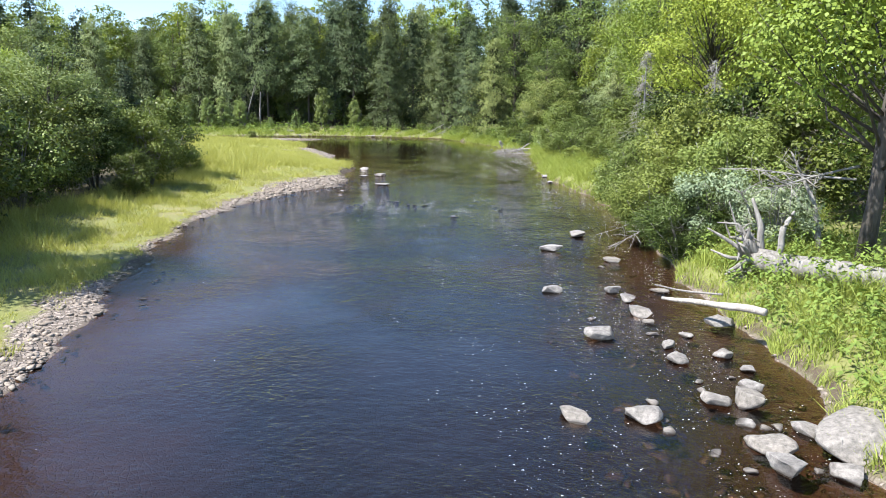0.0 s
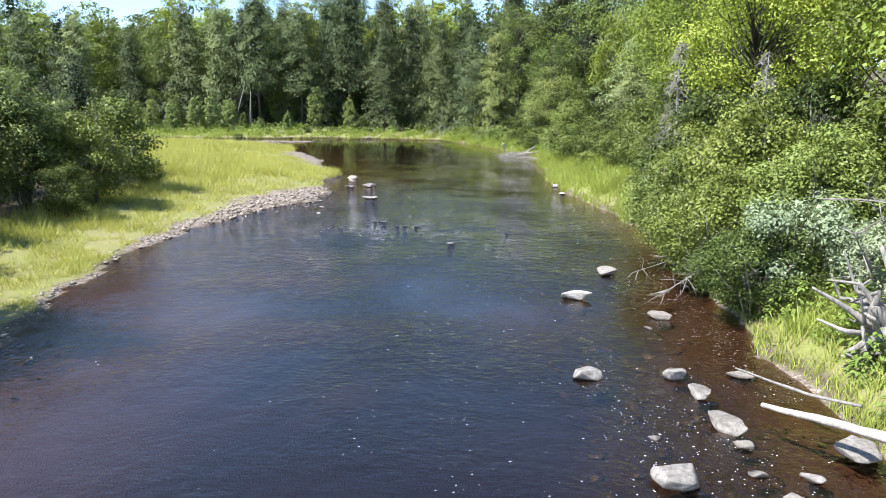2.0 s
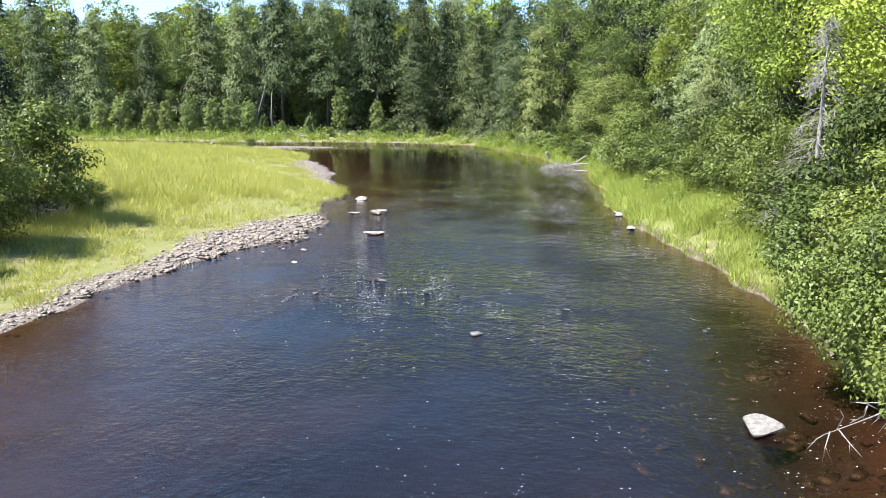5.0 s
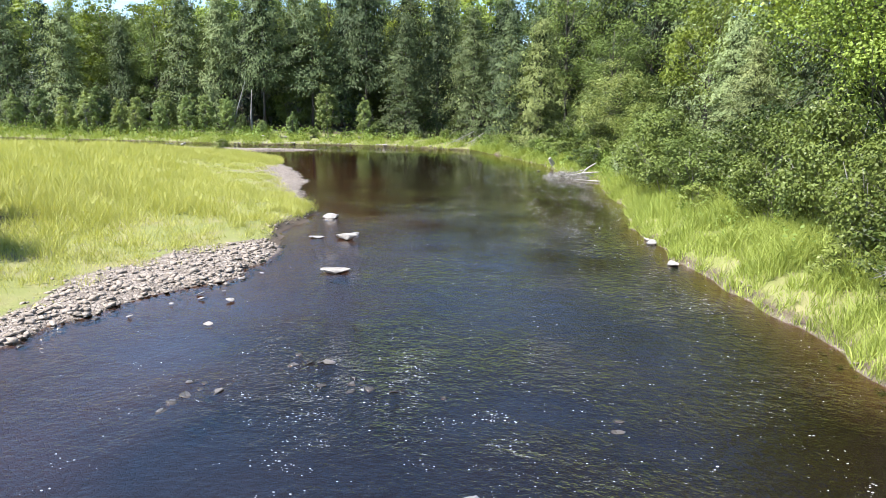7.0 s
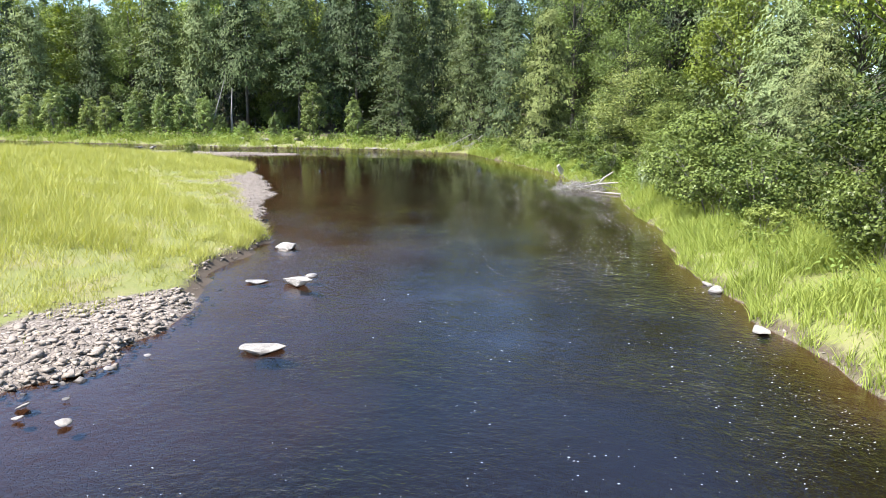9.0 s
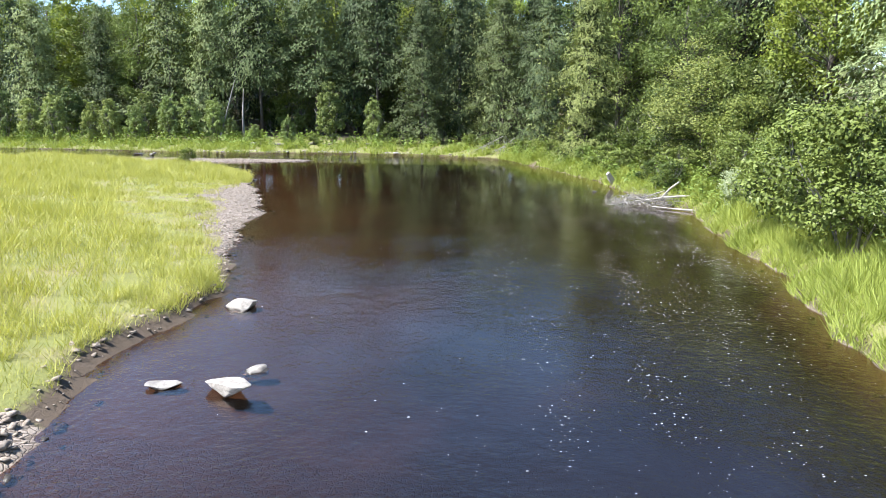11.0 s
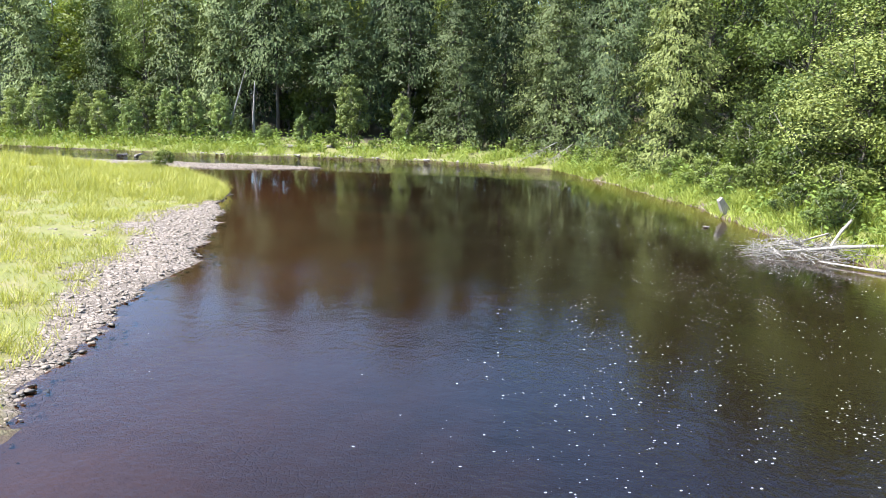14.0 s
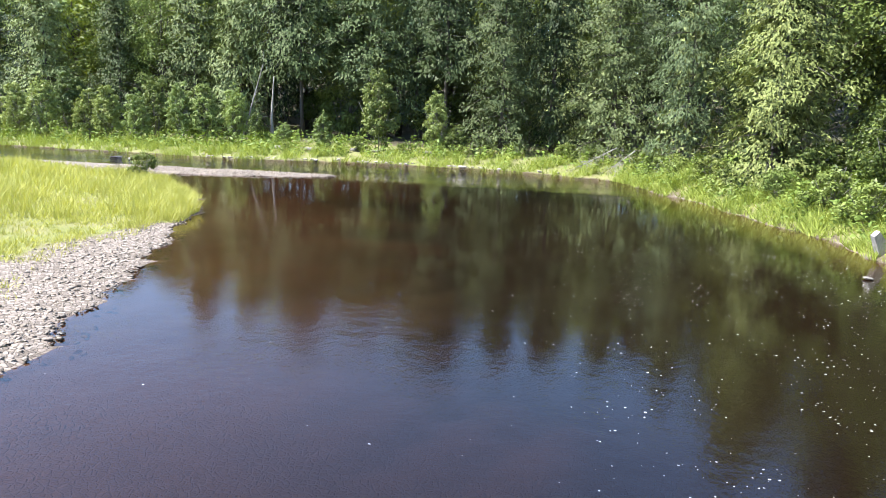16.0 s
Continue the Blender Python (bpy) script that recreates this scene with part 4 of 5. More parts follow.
for k, (x, y, w) in enumerate(SHALLOWS + NEAR_ROCKS):
    stone(ROCKS, k, x, y, w, "dry grey boulder standing in the shallows" if w > 0.3 else "small grey stone in the shallows", "stones in the right-hand shallows", floor_z=-0.03)
stone(PALES, 0, 3.58, 1.1, 0.72, "pale square-edged boulder standing alone in the river", "", 1.0, 0.3, -0.02)
stone(ROCKS, 2, 5.95, -10.35, 1.65, "large smooth tan-grey boulder on the bank", "", 0.66, 0.4, 0.05)
stone(PALES, 1, -4.86, 25.1, 0.92, "whitish rounded boulder beside the meadow's edge", "pale boulders off the meadow", 0.72, 0.2, -0.02)
stone(PALES, 2, -4.40, 21.25, 0.66, "flat pale stone just above the water", "pale boulders off the meadow", 0.5, 0.2, -0.03)
stone(PALES, 0, -3.40, 21.1, 0.80, "broad pale boulder standing in the river", "pale boulders off the meadow", 0.95, 0.1, -0.02)
stone(PALES, 1, -3.36, 21.95, 0.56, "flat pale stone behind a broad boulder", "pale boulders off the meadow", 0.6, 1.0, -0.03)
stone(PALES, 2, -2.85, 16.95, 1.0, "long flat pale stone awash in the river", "pale boulders off the meadow", 0.45, 0.1, -0.03)
for k in range(34):
    f = rng.uniform(0, 1)
    x, y = (-3.7 + 2.1 * f, 9.1 + 2.2 * f) if k < 18 else (-1.8 + 4.6 * f, 9.9 - 1.2 * f)
    stone(ROCKS, k, x + rng.normal(0, 0.22), y + rng.normal(0, 0.22), rng.uniform(0.12, 0.30), "brown weedy stone just awash in the riffle", "stones awash in the riffle", 0.5, None, -0.022)
for x, y, w in ((-5.3, 14.4, 0.26), (-5.15, 14.05, 0.2), (-4.5, 14.0, 0.28), (-4.9, 15.8, 0.2), (-4.3, 12.4, 0.24), (-5.6, 13.6, 0.15), (-4.9, 14.7, 0.14), (-6.0, 12.7, 0.18), (-4.6, 16.4, 0.16), (-5.4, 15.2, 0.17)):
    stone(PALES, 2, x, y, w, "small flat pale stone in the shallows", "stones off the gravel beach", 0.6, None, 0.025)
for k in range(18):
    f = rng.uniform(0, 1)
    stone(ROCKS, k, -5.75 - 0.85 * f + abs(rng.normal(0, 0.35)), -5.2 + 4.2 * f, rng.uniform(0.10, 0.26), "small grey stone in the shaded shallows", "stones off the near shore", 0.7, None, -0.03)
stone(ROCKS, 3, 0.78, 7.0, 0.32, "small stone breaking the riffle", "", 0.8, 0.4, -0.02)
for x, y, w in ((5.99, 18.9, 0.6), (6.15, 22.4, 0.5), (6.06, 21.7, 0.55)):
    stone(PALES, 2, x, y, w, "flat pale stone at the grassy shore", "stones along the right shore", 0.6, None, -0.02)
for x, y, w in ((-29.8, 65.8, 0.8), (-28.3, 65.2, 1.1), (4.4, 45.8, 0.4)):
    stone(ROCKS, 1, x, y, w, "grey rock in the slack water", "", 0.6, None, -0.02)
far_line = RIGHT_BANK[(RIGHT_BANK[:, 1] > 68.0) & (RIGHT_BANK[:, 0] < -4) & (RIGHT_BANK[:, 0] > -27)]
for k in range(120):
    q = far_line[int(len(far_line) * rng.uniform(0, 1) ** 0.8) - 1]
    stone(SHINGLE, k, q[0] + rng.normal(0, 0.3), q[1] + 0.3 + abs(rng.normal(0, 0.25)), 0.14 + 0.42 * rng.uniform(0, 1) ** 2, "pale stone along the far shoreline", "stones along the far shore", 0.8)
stone([boulder_mesh(31, MAT_DARKROCK, 0.8)], 0, 4.95, 53.0, 0.75, "dark wet rock at the foot of the bank", "", 0.9, 0.3, 0.0)
stone([boulder_mesh(33, MAT_SAND, 0.5)], 0, -10.4, 78.2, 2.6, "bare sandy patch of eroded bank", "", 0.5, 0.3, 0.25)


def pebble_shape(r):
    v = np.array([(x, y, z) for z in (-0.36, 0.36) for x, y in ((-0.42, -0.4), (0.42, -0.4), (0.42, 0.4), (-0.42, 0.4))])
    v = v * r.uniform(0.55, 1.25, (8, 3)) * np.array([1.0, r.uniform(0.55, 0.95), r.uniform(0.22, 0.46)])
    v[4:, :2] *= 0.72
    q = [(0, 1, 5), (0, 5, 4), (1, 2, 6), (1, 6, 5), (2, 3, 7), (2, 7, 6), (3, 0, 4), (3, 4, 7), (4, 5, 6), (4, 6, 7), (0, 2, 1), (0, 3, 2)]
    return v, np.array(q)


def scatter_gravel():
    r = np.random.default_rng(21)
    shapes = [pebble_shape(r) for _ in range(16)]
    soup = Soup()
    def drop(x, y, size, sunk=False):
        z = survey(x, y)[0]
        ang = r.uniform(0, 6.28, len(x))
        tip = r.normal(0, 0.18, (len(x), 2))
        for i in range(len(x)):
            v, t = shapes[i % 16]
            c, s = np.cos(ang[i]), np.sin(ang[i])
            q = v * size[i]
            q = np.column_stack([q[:, 0] * c - q[:, 1] * s, q[:, 0] * s + q[:, 1] * c, q[:, 2] + q[:, 0] * tip[i, 0] + q[:, 1] * tip[i, 1]])
            soup.add(q + (x[i], y[i], (min(z[i], -0.05 - size[i] * 0.3) if sunk else max(z[i], -0.05)) + size[i] * 0.06), None, t)
    i = r.integers(0, len(LEFT_BANK), 240000)
    p = LEFT_BANK[i] + r.uniform(-3.8, 3.8, (240000, 2))
    p = p[(p[:, 1] > -14) & (p[:, 1] < 63) & (p[:, 0] > -26)]
    z, d, left, w = survey(p[:, 0], p[:, 1])
    edge = np.where(d > 0, np.clip(1.25 - d / np.maximum(w, 0.42), 0, 1) ** 0.8, np.clip(1 + d / 0.45, 0, 1) * 0.5)
    keep = r.uniform(0, 1, len(p)) < edge * np.clip((w - 0.2) / 0.5, 0.34, 1)
    p = p[keep][:16000]
    drop(p[:, 0], p[:, 1], (0.035 + 0.16 * r.uniform(0, 1, len(p)) ** 2.8) * np.interp(p[:, 1], [26, 34], [1.0, 0.72]))
    i = r.integers(0, len(RIGHT_BANK), 16000)
    p = RIGHT_BANK[i] + r.uniform(-0.9, 0.9, (16000, 2))
    p = p[(p[:, 1] > -14) & (p[:, 1] < 30)]
    d = survey(p[:, 0], p[:, 1])[1]
    p = p[(d < 0.35) & (d > -0.7) & (r.uniform(0, 1, len(p)) < np.where(p[:, 1] < -5, 0.9, 0.12))][:900]
    drop(p[:, 0], p[:, 1], 0.04 + 0.14 * r.uniform(0, 1, len(p)) ** 2.5)
    x, y = r.uniform(2.6, 6.2, 420), r.uniform(-13, 8, 420)
    d = survey(x, y)[1]
    ok = (d < -0.2) & (d > -3.6)
    drop(x[ok], y[ok], 0.10 + 0.34 * r.uniform(0, 1, int(ok.sum())) ** 2, True)
    bar = link("gravel", soup.mesh("gravel", MAT_GRAVEL))
    meshes = [mesh_from("cobble", v, None, t, MAT_GRAVEL) for v, t in shapes]
    made = 0
    while made < 260:
        k = LEFT_BANK[r.integers(0, len(LEFT_BANK))] + r.uniform(-2.2, 2.2, 2)
        if not 11 < k[1] < 20:
            continue
        z, d, left, w = survey(k[:1], k[1:])
        if not -0.3 < d[0] < w[0] * 0.9:
            continue
        s = r.uniform(0.12, 0.25)
        ob = link("cobble", meshes[made % 16], bar)
        ob.matrix_basis = Matrix.LocRotScale((k[0], k[1], max(z[0], -0.05) + s * 0.12), Euler((r.normal(0, 0.2), r.normal(0, 0.2), r.uniform(0, 6.28))), (s, s, s))
        made += 1
    tagged(bar, "mixed grey and tan river gravel along the waterline", "gravel", kind="stuff")


scatter_gravel()


# ---- grass ----
def grass(name, x, y, height, width, mat, label, lean=0.35, seed=1, slim_blades=False):
    r = np.random.default_rng(seed)
    n = len(x)
    z = survey(x, y)[0]
    a, b = r.uniform(0, 6.28, n), r.uniform(0, 6.28, n)
    side = np.column_stack([np.cos(a), np.sin(a), np.zeros(n)]) * (width * 0.5)[:, None]
    tilt = np.column_stack([np.cos(b), np.sin(b), np.zeros(n)]) * (height * lean * r.uniform(0.1, 1.3, n))[:, None]
    p = np.column_stack([x, y, z - 0.02])
    up = np.column_stack([np.zeros((n, 2)), height])
    mid = p + up * 0.55 + tilt * 0.3
    v = np.stack([p - side, p + side, mid + side * 0.75, mid - side * 0.75, p + up + tilt], 1)
    k = np.arange(n)[:, None] * 5
    plain = np.full(n, True) if slim_blades else (np.abs(x) > 13) | (y > 22)
    slim = np.column_stack([k[plain, 0], k[plain, 0] + 1, k[plain, 0] + 4])
    kk = k[~plain]
    me = mesh_from(name, v, kk + np.array([[0, 1, 2, 3]]), np.vstack([kk + np.array([[3, 2, 4]]), slim]), mat)
    return tagged(link(name, me), label, "grass", kind="stuff")


def scatter_meadow():
    r = np.random.default_rng(31)
    n = 640000
    shore = LEFT_BANK[(LEFT_BANK[:, 1] > -16) & (np.arange(len(LEFT_BANK)) < int(np.argmin(np.hypot(LEFT_BANK[:, 0] + 20.5, LEFT_BANK[:, 1] - 56.6))))]
    y = r.uniform(-14, 57.5, n)
    x = np.interp(y, shore[:, 1], shore[:, 0]) - 0.05 - 34 * r.uniform(0, 1, n) ** 1.9
    z, d, left, w = survey(x, y)
    tuft = 0.8 * wave(x, y, 0.3, 12) + 0.7 * wave(x, y, 0.9, 13) + 0.5 * wave(x, y, 1.9, 14)
    dens = np.clip((d - w * 0.6 + 0.06) / (0.12 + 0.5 * w), 0, 1) ** 0.8 * np.clip(0.75 + 0.25 * np.clip((d - w) / 6, 0, 1) + 0.5 * tuft, 0.2, 1)
    dens = dens * (1 - 0.72 * np.clip((y - 16) / 4, 0, 1) * np.clip((33 - y) / 4, 0, 1) * np.clip(1.5 - d / 3.5, 0, 1) * np.clip(d / 0.9, 0, 1) * np.clip(0.9 - tuft, 0, 1))
    keep = left & (d > 0.05) & (y < 58) & (r.uniform(0, 1, n) < dens) & ~((x < -13.5) & (y < 20))
    x, y, d, tuft, w = x[keep], y[keep], d[keep], tuft[keep], w[keep]
    tall = np.clip((d - w) / 5.0, 0, 1) * (1 - 0.55 * np.clip((y - 22) / 8, 0, 1) * np.clip(1.4 - d / 9, 0, 1))
    rim = np.clip((y - 19.5) / 2, 0, 1) * np.clip((34.5 - y) / 2, 0, 1) + 1.6 * np.clip((y - 43.5) / 2, 0, 1) * np.clip(1.3 - d / 5, 0, 1)
    hgt = (0.09 + 0.12 * rim + 0.25 * tall + (0.08 + 0.10 * tall) * np.clip(tuft * 1.4, -0.9, 1.6)) * r.uniform(0.3, 1.35, len(x))
    wid = 0.008 + 0.0009 * np.abs(x)
    hgt += 0.30 * np.clip((d - 3.0) / 4, 0, 1) * np.clip((22 - y) / 6, 0, 1) * r.uniform(0.4, 1.0, len(x))
    grass("meadow_grass", x, y, hgt, wid, MAT_MEADOW, "tall yellow-green meadow grass on the river flat", 0.9, 2, True)


def bank_points(r, n, lo, hi, near, far_d, power=1.0, x_min=-62):
    """Points on the land side of the right and far bank, by their distance from the water."""
    a, c = RIGHT_BANK[:-1], RIGHT_BANK[1:]
    ok = (a[:, 1] > lo) & (a[:, 1] < hi) & (a[:, 0] > x_min)
    a, c = a[ok], c[ok]
    ln = np.hypot(*(c - a).T)
    k = r.choice(len(a), n, p=ln / ln.sum())
    out = np.column_stack([(c - a)[:, 1], -(c - a)[:, 0]])[k] / ln[k][:, None]
    d = near + (far_d - near) * r.uniform(0, 1, n) ** power
    q = a[k] + (c - a)[k] * r.uniform(0, 1, (n, 1)) + out * d[:, None]
    return q[:, 0], q[:, 1]


def scatter_bank():
    r = np.random.default_rng(33)
    sets = [(95000, -14, 43, 0.02, 4.2, 1.25), (22000, 43, 66.5, 0.02, 2.6, 1.3), (42000, 66.5, 90, 0.05, 8.0, 1.3)]
    pts = [bank_points(r, *s) for s in sets]
    x, y = np.concatenate([q[0] for q in pts]), np.concatenate([q[1] for q in pts])
    z, d, left, w = survey(x, y)
    tuft = 0.8 * wave(x, y, 0.35, 22) + 0.7 * wave(x, y, 1.2, 23) + 0.5 * wave(x, y, 2.4, 24)
    far = y > 66
    keep = (~left) & (d > 0.01) & (r.uniform(0, 1, len(x)) < np.where(far, np.clip(0.42 + 1.1 * tuft, 0.03, 1), np.clip(0.72 + 0.7 * tuft, 0.2, 1)))
    x, y, d, tuft, far = x[keep], y[keep], d[keep], tuft[keep], far[keep]
    hgt = (0.24 + (0.40 - 0.22 * (y < -1) - 0.22 * far) * np.clip(d / 1.8, 0, 1) + (0.17 + 0.10 * far) * tuft) * r.uniform(0.55, 1.3, len(x))
    wid = np.where(far, 0.045, 0.011 + 0.00055 * np.abs(y - 5))
    grass("bank_grass", x, y, np.clip(hgt, 0.12, 1.2), wid, MAT_REED, "lush green grass leaning from the bank", 1.0, 3)


def scatter_herbs():
    """Low leafy plants between the bank grass and the shrubs, and under the far trees."""
    r = np.random.default_rng(35)
    sets = [(22000, -14, 36, 1.2, 7.0, 0.9), (26000, 36, 66.5, 0.25, 7.5, 1.1), (20000, 66.5, 90, 1.5, 15.0, 1.0)]
    pts = [bank_points(r, *s) for s in sets]
    p = np.column_stack([np.concatenate([q[0] for q in pts]), np.concatenate([q[1] for q in pts])])
    z, d, left, w = survey(p[:, 0], p[:, 1])
    lump = wave(p[:, 0], p[:, 1], 0.45, 41) + 0.4 * wave(p[:, 0], p[:, 1], 1.4, 42)
    keep = (~left) & (d > 0.1) & (r.uniform(0, 1, len(p)) < np.clip(0.7 + lump, 0.1, 1))
    p, z, lump, d = p[keep], z[keep], lump[keep], d[keep]
    m = len(p)
    hh = (0.32 + 0.75 * np.clip(lump + 0.25, 0, 1)) * np.clip(0.4 + d, 0, 1) * r.uniform(0.15, 1.1, m)
    soup = Soup()
    pos = np.column_stack([p, z + hh])
    nrm = unit(np.array([0, 0, 1.0]) + r.normal(0, 0.5, (m, 3)))
    u = unit(np.cross(nrm, r.normal(size=(m, 3))))
    ln = np.where(p[:, 1] > 66, 0.26, np.where(p[:, 1] > 36, 0.17, 0.12)) * r.uniform(0.6, 1.3, m)
    soup.leaves(pos, u, nrm, ln, ln * 0.55, 0.25)
    tagged(link("undergrowth", soup.mesh("undergrowth", MAT_HERB)), "low leafy green herbs behind the bank grass", "undergrowth", kind="stuff")


scatter_meadow()
scatter_bank()
scatter_herbs()


def leafy_weeds():
    """Knee-high leafy weeds on the near right bank, round the fallen tree."""
    r = np.random.default_rng(37)
    soup = Soup()
    for k in range(330):
        x, y = r.uniform(5.9, 9.5), r.uniform(-12.5, -1.0)
        z, d, left, w = survey(np.array([x]), np.array([y]))
        if d[0] < 0.25:
            continue
        h = r.uniform(0.3, 0.85)
        m = int(26 + 30 * h)
        a = r.uniform(0, 6.28, m)
        t = r.uniform(0.15, 1, m)
        o = np.column_stack([np.cos(a), np.sin(a), np.zeros(m)])
        pos = np.array([x, y, z[0]]) + o * (0.16 * (1.1 - t))[:, None] + np.column_stack([np.zeros((m, 2)), t * h]) + r.normal(0, 0.03, (m, 3))
        nrm = unit(np.array([0, 0, 1.0]) + o * 0.4 + r.normal(0, 0.25, (m, 3)))
        ln = 0.10 * r.uniform(0.6, 1.3, m)
        soup.leaves(pos, unit(o + np.array([0, 0, -0.2])), nrm, ln, ln * 0.5, 0.25)
    tagged(link("weeds", soup.mesh("weeds", MAT_HERB)), "knee-high leafy green weeds round the fallen tree", "weeds", kind="stuff")


leafy_weeds()


stone(ROCKS, 3, 5.75, -5.7, 0.85, "flat grey rock under the bleached log", "", 0.8, 0.6, 0.05)
stone(ROCKS, 1, 5.35, -3.2, 0.5, "rounded grey rock at the bank's foot", "", 0.7, 0.2, -0.02)


# ---- driftwood and snags ----
def log_mesh(name, pts, radii, mat, sides=9):
    """A worn log: a bent, knobbly tube through a few points."""
    pts, radii = np.asarray(pts, float), np.asarray(radii, float)
    t = np.linspace(0, len(pts) - 1, len(pts) * 4)
    r = np.random.default_rng(len(pts) * 7 + int(abs(pts[0, 0]) * 100))
    line = np.column_stack([np.interp(t, np.arange(len(pts)), pts[:, i]) for i in range(3)])
    soft = np.convolve(r.uniform(-1, 1, len(t) + 4), np.ones(5) / 5, 'valid')
    rad = np.interp(t, np.arange(len(pts)), radii) * (1 + 0.22 * soft)
    line += np.column_stack([np.convolve(r.normal(0, 1, len(t) + 4), np.ones(5) / 5, 'valid') for _ in range(3)]) * rad[:, None] * 0.35
    s = Soup()
    s.tube(line, rad, sides)
    s.v = [v + r.normal(0, 0.05, v.shape) * rad.mean() for v in s.v]
    return s.mesh(name, mat, True)


def fallen_tree():
    """The big grey log with its root plate torn up."""
    r = np.random.default_rng(51)
    tree = new("fallen_tree")
    a, b = np.array([7.25, -3.6, 0.92]), np.array([10.9, -7.9, 0.85])
    t = np.linspace(0, 1, 7)[:, None]
    link("trunk", log_mesh("trunk", a + (b - a) * t + r.normal(0, 0.03, (7, 3)), np.array([0.30, 0.26, 0.25, 0.25, 0.24, 0.24, 0.22]), MAT_PALEBARK), tree)
    for k in range(26):
        ang = k / 26 * 6.28 + r.normal(0, 0.2)
        d = unit(np.array([-0.45, 0.25, 0]) + np.array([-0.5 * np.sin(ang), -0.8 * np.sin(ang), np.cos(ang)]) * 1.0)
        ln = r.uniform(0.35, 0.85)
        q = a + d * ln * 0.5 + r.normal(0, 0.06, 3)
        link("root", log_mesh("root", [a, q, a + d * ln + r.normal(0, 0.12, 3), a + d * ln * 1.25 + r.normal(0, 0.16, 3)], [0.12, 0.065, 0.035, 0.010], MAT_PALEBARK, 6), tree)
    for off, tip, w in (((0.1, 0.0, 0.1), (-0.15, 0.1, 1.25), 0.13), ((0.35, -0.3, 0.15), (0.55, -0.35, 1.05), 0.12), ((-0.1, 0.15, 0), (-0.95, 0.35, 0.55), 0.09), ((0, 0.1, -0.1), (-0.9, 0.2, 0.1), 0.08), ((-0.1, 0, -0.2), (-0.7, -0.2, -0.35), 0.08)):
        p0, p1 = a + np.array(off), a + np.array(tip)
        link("broken_root", log_mesh("broken_root", [p0, (p0 + p1) / 2 + r.normal(0, 0.05, 3), p1], [w * 0.65, w * 0.5, w * 0.2], MAT_TWIG, 7), tree, "thick splintered pale root")
    tagged(tree, "weathered grey fallen tree with upturned roots on the bank", "fallen tree", kind="thing")


def drift_log(pts, radii, label, mat=None, name="driftwood_log"):
    return tagged(link(name, log_mesh(name, np.array(pts, float), radii, mat or MAT_DRIFT)), label, "driftwood", kind="thing")


fallen_tree()
drift_log([(4.85, -5.1, 0.40), (5.2, -5.75, 0.53), (5.6, -6.5, 0.64), (5.95, -7.1, 0.72)], [0.035, 0.052, 0.062, 0.062], "bleached split log jutting over the water")
drift_log([(5.2, -3.4, 0.22), (5.45, -4.3, 0.34), (5.5, -5.0, 0.5), (5.8, -5.6, 0.62)], [0.015, 0.022, 0.026, 0.022], "short weathered branch at the log jam", MAT_PALEBARK)


def split_stump():
    """A short bleached slab of wood leaning at the shore."""
    bm = bmesh.new()
    bmesh.ops.create_cube(bm, size=1.0)
    bmesh.ops.subdivide_edges(bm, edges=bm.edges[:], cuts=3, use_grid_fill=True)
    for v in bm.verts:
        up = v.co.z + 0.5
        v.co.x *= 0.34 * (1 - 0.45 * up)
        v.co.y *= 0.20 * (1 - 0.3 * up)
        v.co.z = up * 0.66 + 0.10 * v.co.x * up + 0.03 * noise.noise(v.co * 9)
        v.co.x += 0.02 * noise.noise(v.co * 6 + Vector((3, 1, 0)))
    me = bpy.data.meshes.new("stump")
    bm.to_mesh(me)
    bm.free()
    me.materials.append(MAT_DRIFT)
    ob = link("stump", me)
    ob.matrix_basis = pose(5.6, 48.4, ground_height(5.6, 48.4) - 0.04, 10, -36, 15)
    tagged(ob, "short bleached stump standing at the shore", "stump", kind="thing")


split_stump()


def debris_pile():
    r = np.random.default_rng(61)
    pile = new("brush_pile")
    for a, b, w in (((5.3, 41.4, 0.12), (8.4, 40.9, 0.55), 0.055), ((6.4, 41.3, 0.2), (7.7, 43.2, 0.85), 0.05), ((6.0, 40.7, 0.05), (8.0, 39.2, 0.12), 0.035), ((5.0, 42.4, 0.05), (7.0, 42.9, 0.45), 0.03)):
        a, b = np.array(a), np.array(b)
        link("branch", log_mesh("branch", [a, (a + b) / 2 + r.normal(0, 0.06, 3), b], [w * 0.5, w, w * 0.8], MAT_DRIFT, 6), pile)
    s = Soup()
    for k in range(330):
        c = np.array([r.uniform(4.7, 7.2), r.uniform(40.7, 42.6), r.uniform(0.0, 0.30)])
        d = unit(r.normal(size=3) * (1, 1, 0.35)) * r.uniform(0.3, 0.9)
        s.tube([c, c + d / 2 + r.normal(0, 0.03, 3), c + d], [0.012, 0.009, 0.003], 3)
    tagged(link("brushwood", s.mesh("brushwood", MAT_TWIG), pile), kind="stuff")
    tagged(pile, "pile of bleached branches and twigs washed onto the shore", "driftwood", kind="thing")


debris_pile()


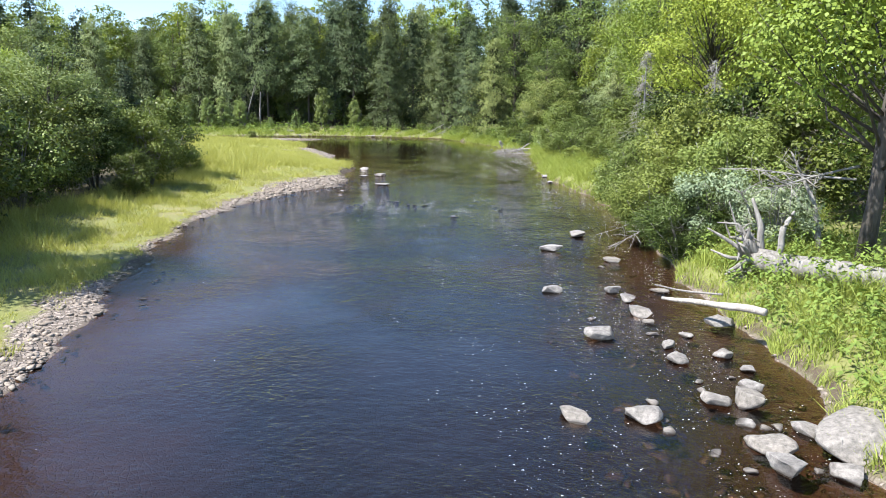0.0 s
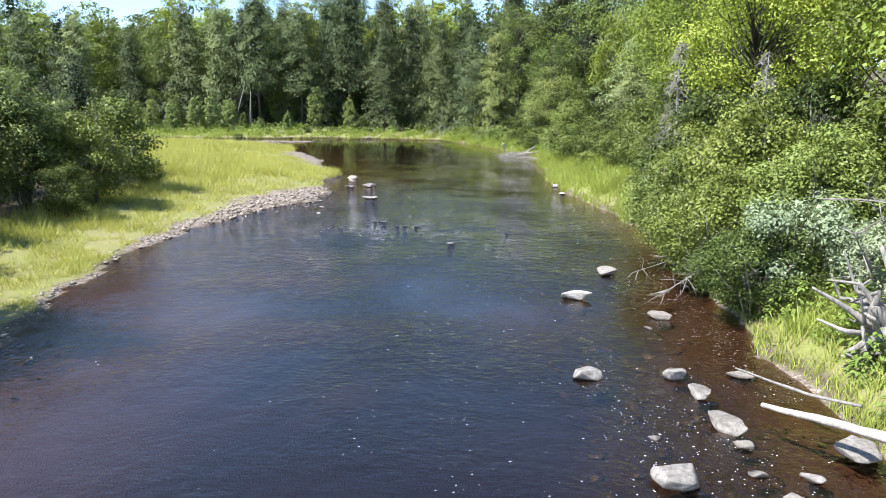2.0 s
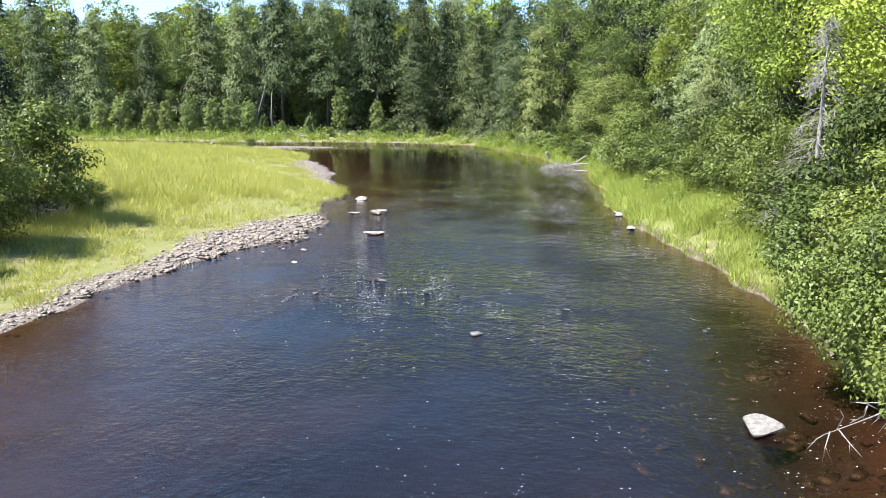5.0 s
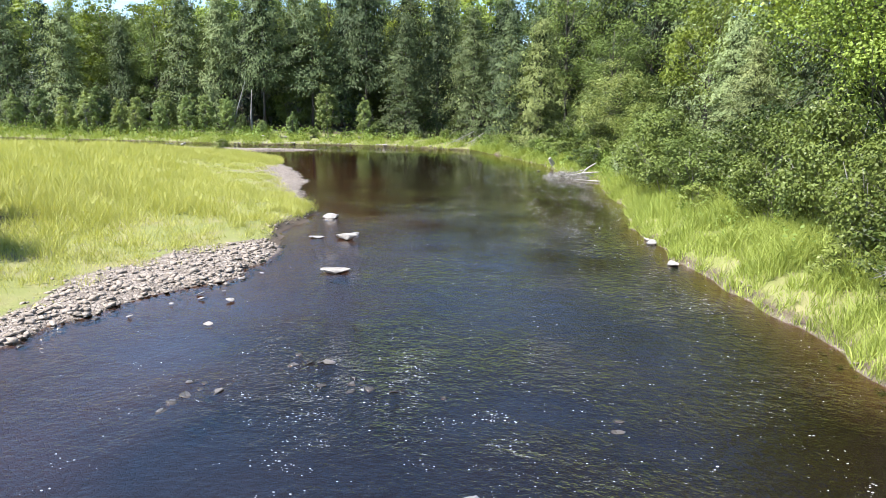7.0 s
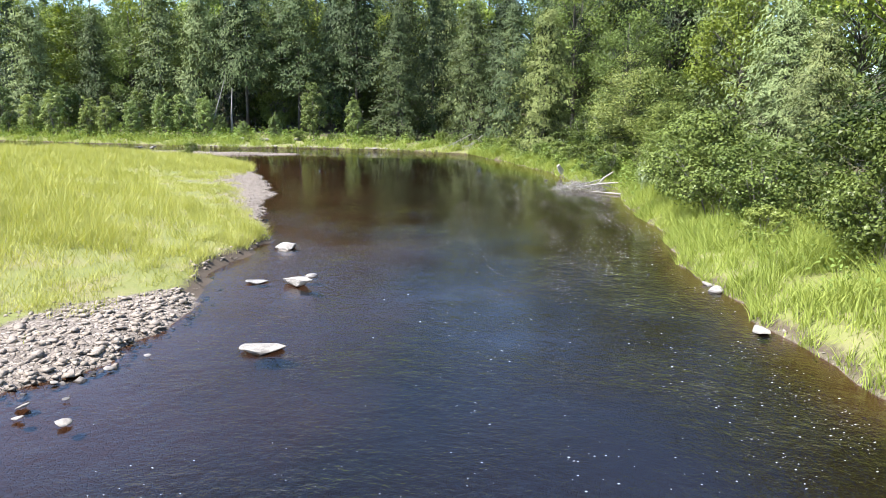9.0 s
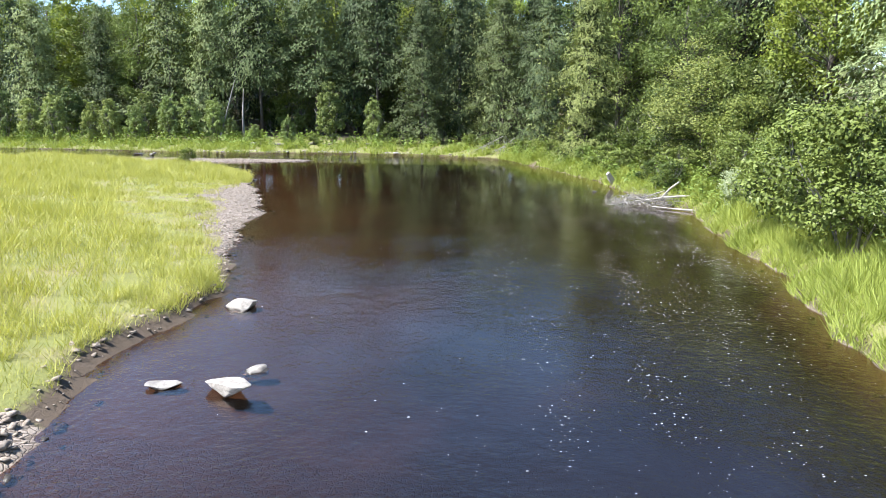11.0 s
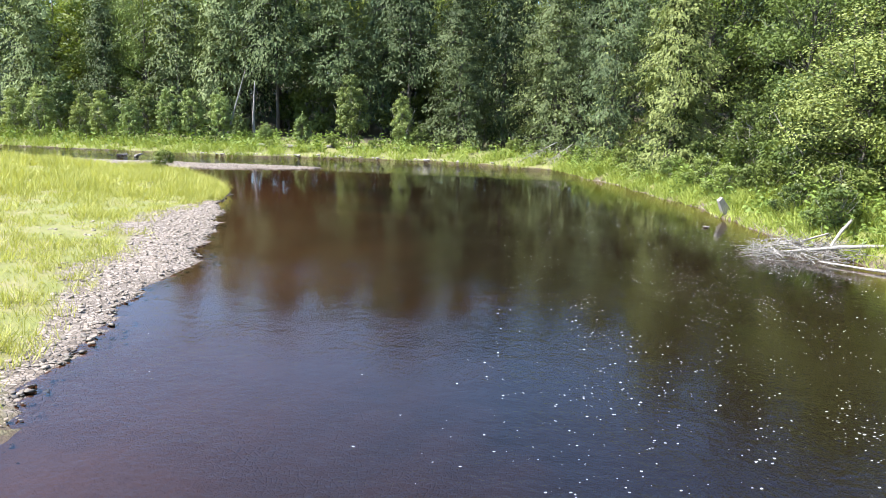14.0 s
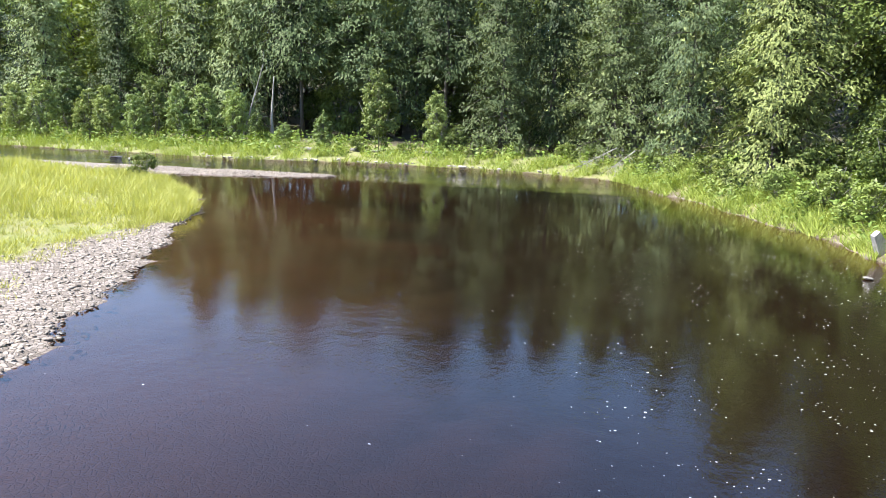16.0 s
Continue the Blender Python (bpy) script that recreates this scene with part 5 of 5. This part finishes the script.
def dead_branch(seed, a, b, girth, label, name="dead_branch", fork=26):
    """A bare grey limb with forking twigs."""
    r = np.random.default_rng(seed)
    a, b = np.array(a, float), np.array(b, float)
    limb = link(name, log_mesh(name, [a, (a + b) / 2 + r.normal(0, 0.05, 3), b], [girth, girth * 0.7, girth * 0.25], MAT_TWIG, 6))
    s = Soup()
    for k in range(fork):
        q = a + (b - a) * r.uniform(0.25, 1.0)
        d = unit(unit(b - a) * 0.6 + r.normal(0, 0.7, 3)) * np.linalg.norm(b - a) * r.uniform(0.12, 0.32)
        s.tube([q, q + d * 0.5 + r.normal(0, 0.03, 3), q + d], [0.011, 0.008, 0.003], 3)
        s.tube([q + d * 0.5, q + d * 0.8 + r.normal(0, 0.12, 3)], [0.006, 0.002], 3)
    tagged(link("twig", s.mesh("twig", MAT_TWIG), limb), kind="stuff")
    return tagged(limb, label, "dead branch", kind="thing")


dead_branch(1, (9.1, -3.8, 2.9), (6.9, -4.6, 2.5), 0.03, "bare grey branch reaching out from the maple")
dead_branch(2, (9.2, -3.6, 2.6), (7.4, -2.2, 2.7), 0.03, "bare grey branch beside the fallen tree")
dead_branch(3, (9.0, -2.9, 0.9), (8.4, -2.3, 3.1), 0.07, "pale dead birch stem among the shrubs", "birch_snag", 14)
dead_branch(4, (8.4, -1.8, 0.8), (7.2, -2.6, 2.2), 0.03, "bare grey branch in the tangle of shrubs")
dead_branch(5, (6.9, 1.6, 0.9), (5.2, 0.4, 0.35), 0.02, "bare twiggy branch dipping to the water")
dead_branch(6, (6.9, 3.4, 0.8), (5.3, 3.0, 0.15), 0.015, "thin bare branch over the shallows", fork=10)
dead_branch(7, (-0.4, 71.0, 1.6), (-2.6, 68.6, 0.5), 0.04, "dead grey boughs drooping over the pool", fork=40)
dead_branch(8, (0.6, 70.4, 1.5), (-0.8, 67.6, 0.6), 0.04, "dead grey boughs under the cedar", fork=40)
dead_branch(9, (-28.6, 78.6, 0.3), (-26.9, 79.2, 6.4), 0.09, "leaning bare snag among the far shrubs", "snag", 14)
dead_branch(10, (-26.4, 79.6, 0.3), (-26.3, 79.8, 5.6), 0.13, "broken grey trunk on the far bank", "snag", 6)
for a, b in (((-24.0, 75.2, 0.95), (-19.5, 75.0, 1.0)), ((-18.8, 76.6, 1.0), (-16.6, 76.4, 1.0)), ((-15.6, 76.8, 1.0), (-12.2, 77.4, 1.05))):
    a, b = np.array(a), np.array(b)
    for q in (a, b):
        q[2] = ground_height(q[0], q[1]) + 0.12
    drift_log([a, (a + b) / 2, b], [0.13, 0.15, 0.10], "grey log stranded on the far bank", MAT_PALEBARK)


# ---- foam on the water ----
def scatter_foam():
    r = np.random.default_rng(71)
    n = 300000
    x, y = r.uniform(-9, 8, n), r.uniform(-15, 50, n)
    d = -survey(x, y)[1]
    streak = wave(x * 1.6, y * 0.35, 0.35, 72) + 0.6 * wave(x, y, 0.7, 73)
    prefer = np.clip((x + np.interp(y, [-15, 0, 20, 50], [0.5, 2.0, 2.0, 4.0])) / 7.0, 0.012, 1) * np.interp(y, [-15, -6, 2, 14, 22, 30, 38, 50], [0.9, 0.8, 0.4, 0.3, 0.38, 0.55, 0.35, 0.12])
    riff = np.exp(-((x + 0.9) / 2.6) ** 2 - ((y - 9.4) / 2.2) ** 2) * np.clip(wave(x * 0.6, y * 1.5, 0.9, 74) - 0.1, 0, 1)
    keep = (d > 0.25) & ((r.uniform(0, 1, n) < riff * 1.3) | (r.uniform(0, 1, n) < prefer * np.clip(0.22 + 0.32 * streak, 0.03, 1) * np.interp(y, [18, 26], [0.9, 1.5])))
    x, y = x[keep], y[keep]
    soup = Soup()
    n = min(len(x), 36000)
    order = r.permutation(len(x))[:n]
    x, y = x[order], y[order]
    s = (0.0028 + 0.0060 * r.uniform(0, 1, n) ** 2.6) * np.interp(y, [10, 24], [1.0, 1.12])
    a = r.uniform(0, 6.28, n)[:, None] + np.arange(4)[None] * 1.571
    rad = s[:, None] * r.uniform(0.6, 1.4, (n, 4))
    ring = np.stack([x[:, None] + np.cos(a) * rad * 2.0, y[:, None] + np.sin(a) * rad, np.full((n, 4), 0.003)], -1)
    top = np.stack([x, y, 0.003 + s * 0.3], -1)[:, None]
    k = np.arange(n)[:, None, None] * 5
    soup.add(np.concatenate([top, ring], 1), None, (k + np.array([[(0, 1, 2), (0, 2, 3), (0, 3, 4), (0, 4, 1)]])).reshape(-1, 3))
    m, nt, p, out = shader("foam")
    p.inputs["Base Color"].default_value = (0.72, 0.71, 0.68, 1)
    p.inputs["Roughness"].default_value = 0.8
    tagged(link("foam", soup.mesh("foam", m)), "small white flecks of foam drifting on the water", "foam", kind="stuff")


scatter_foam()
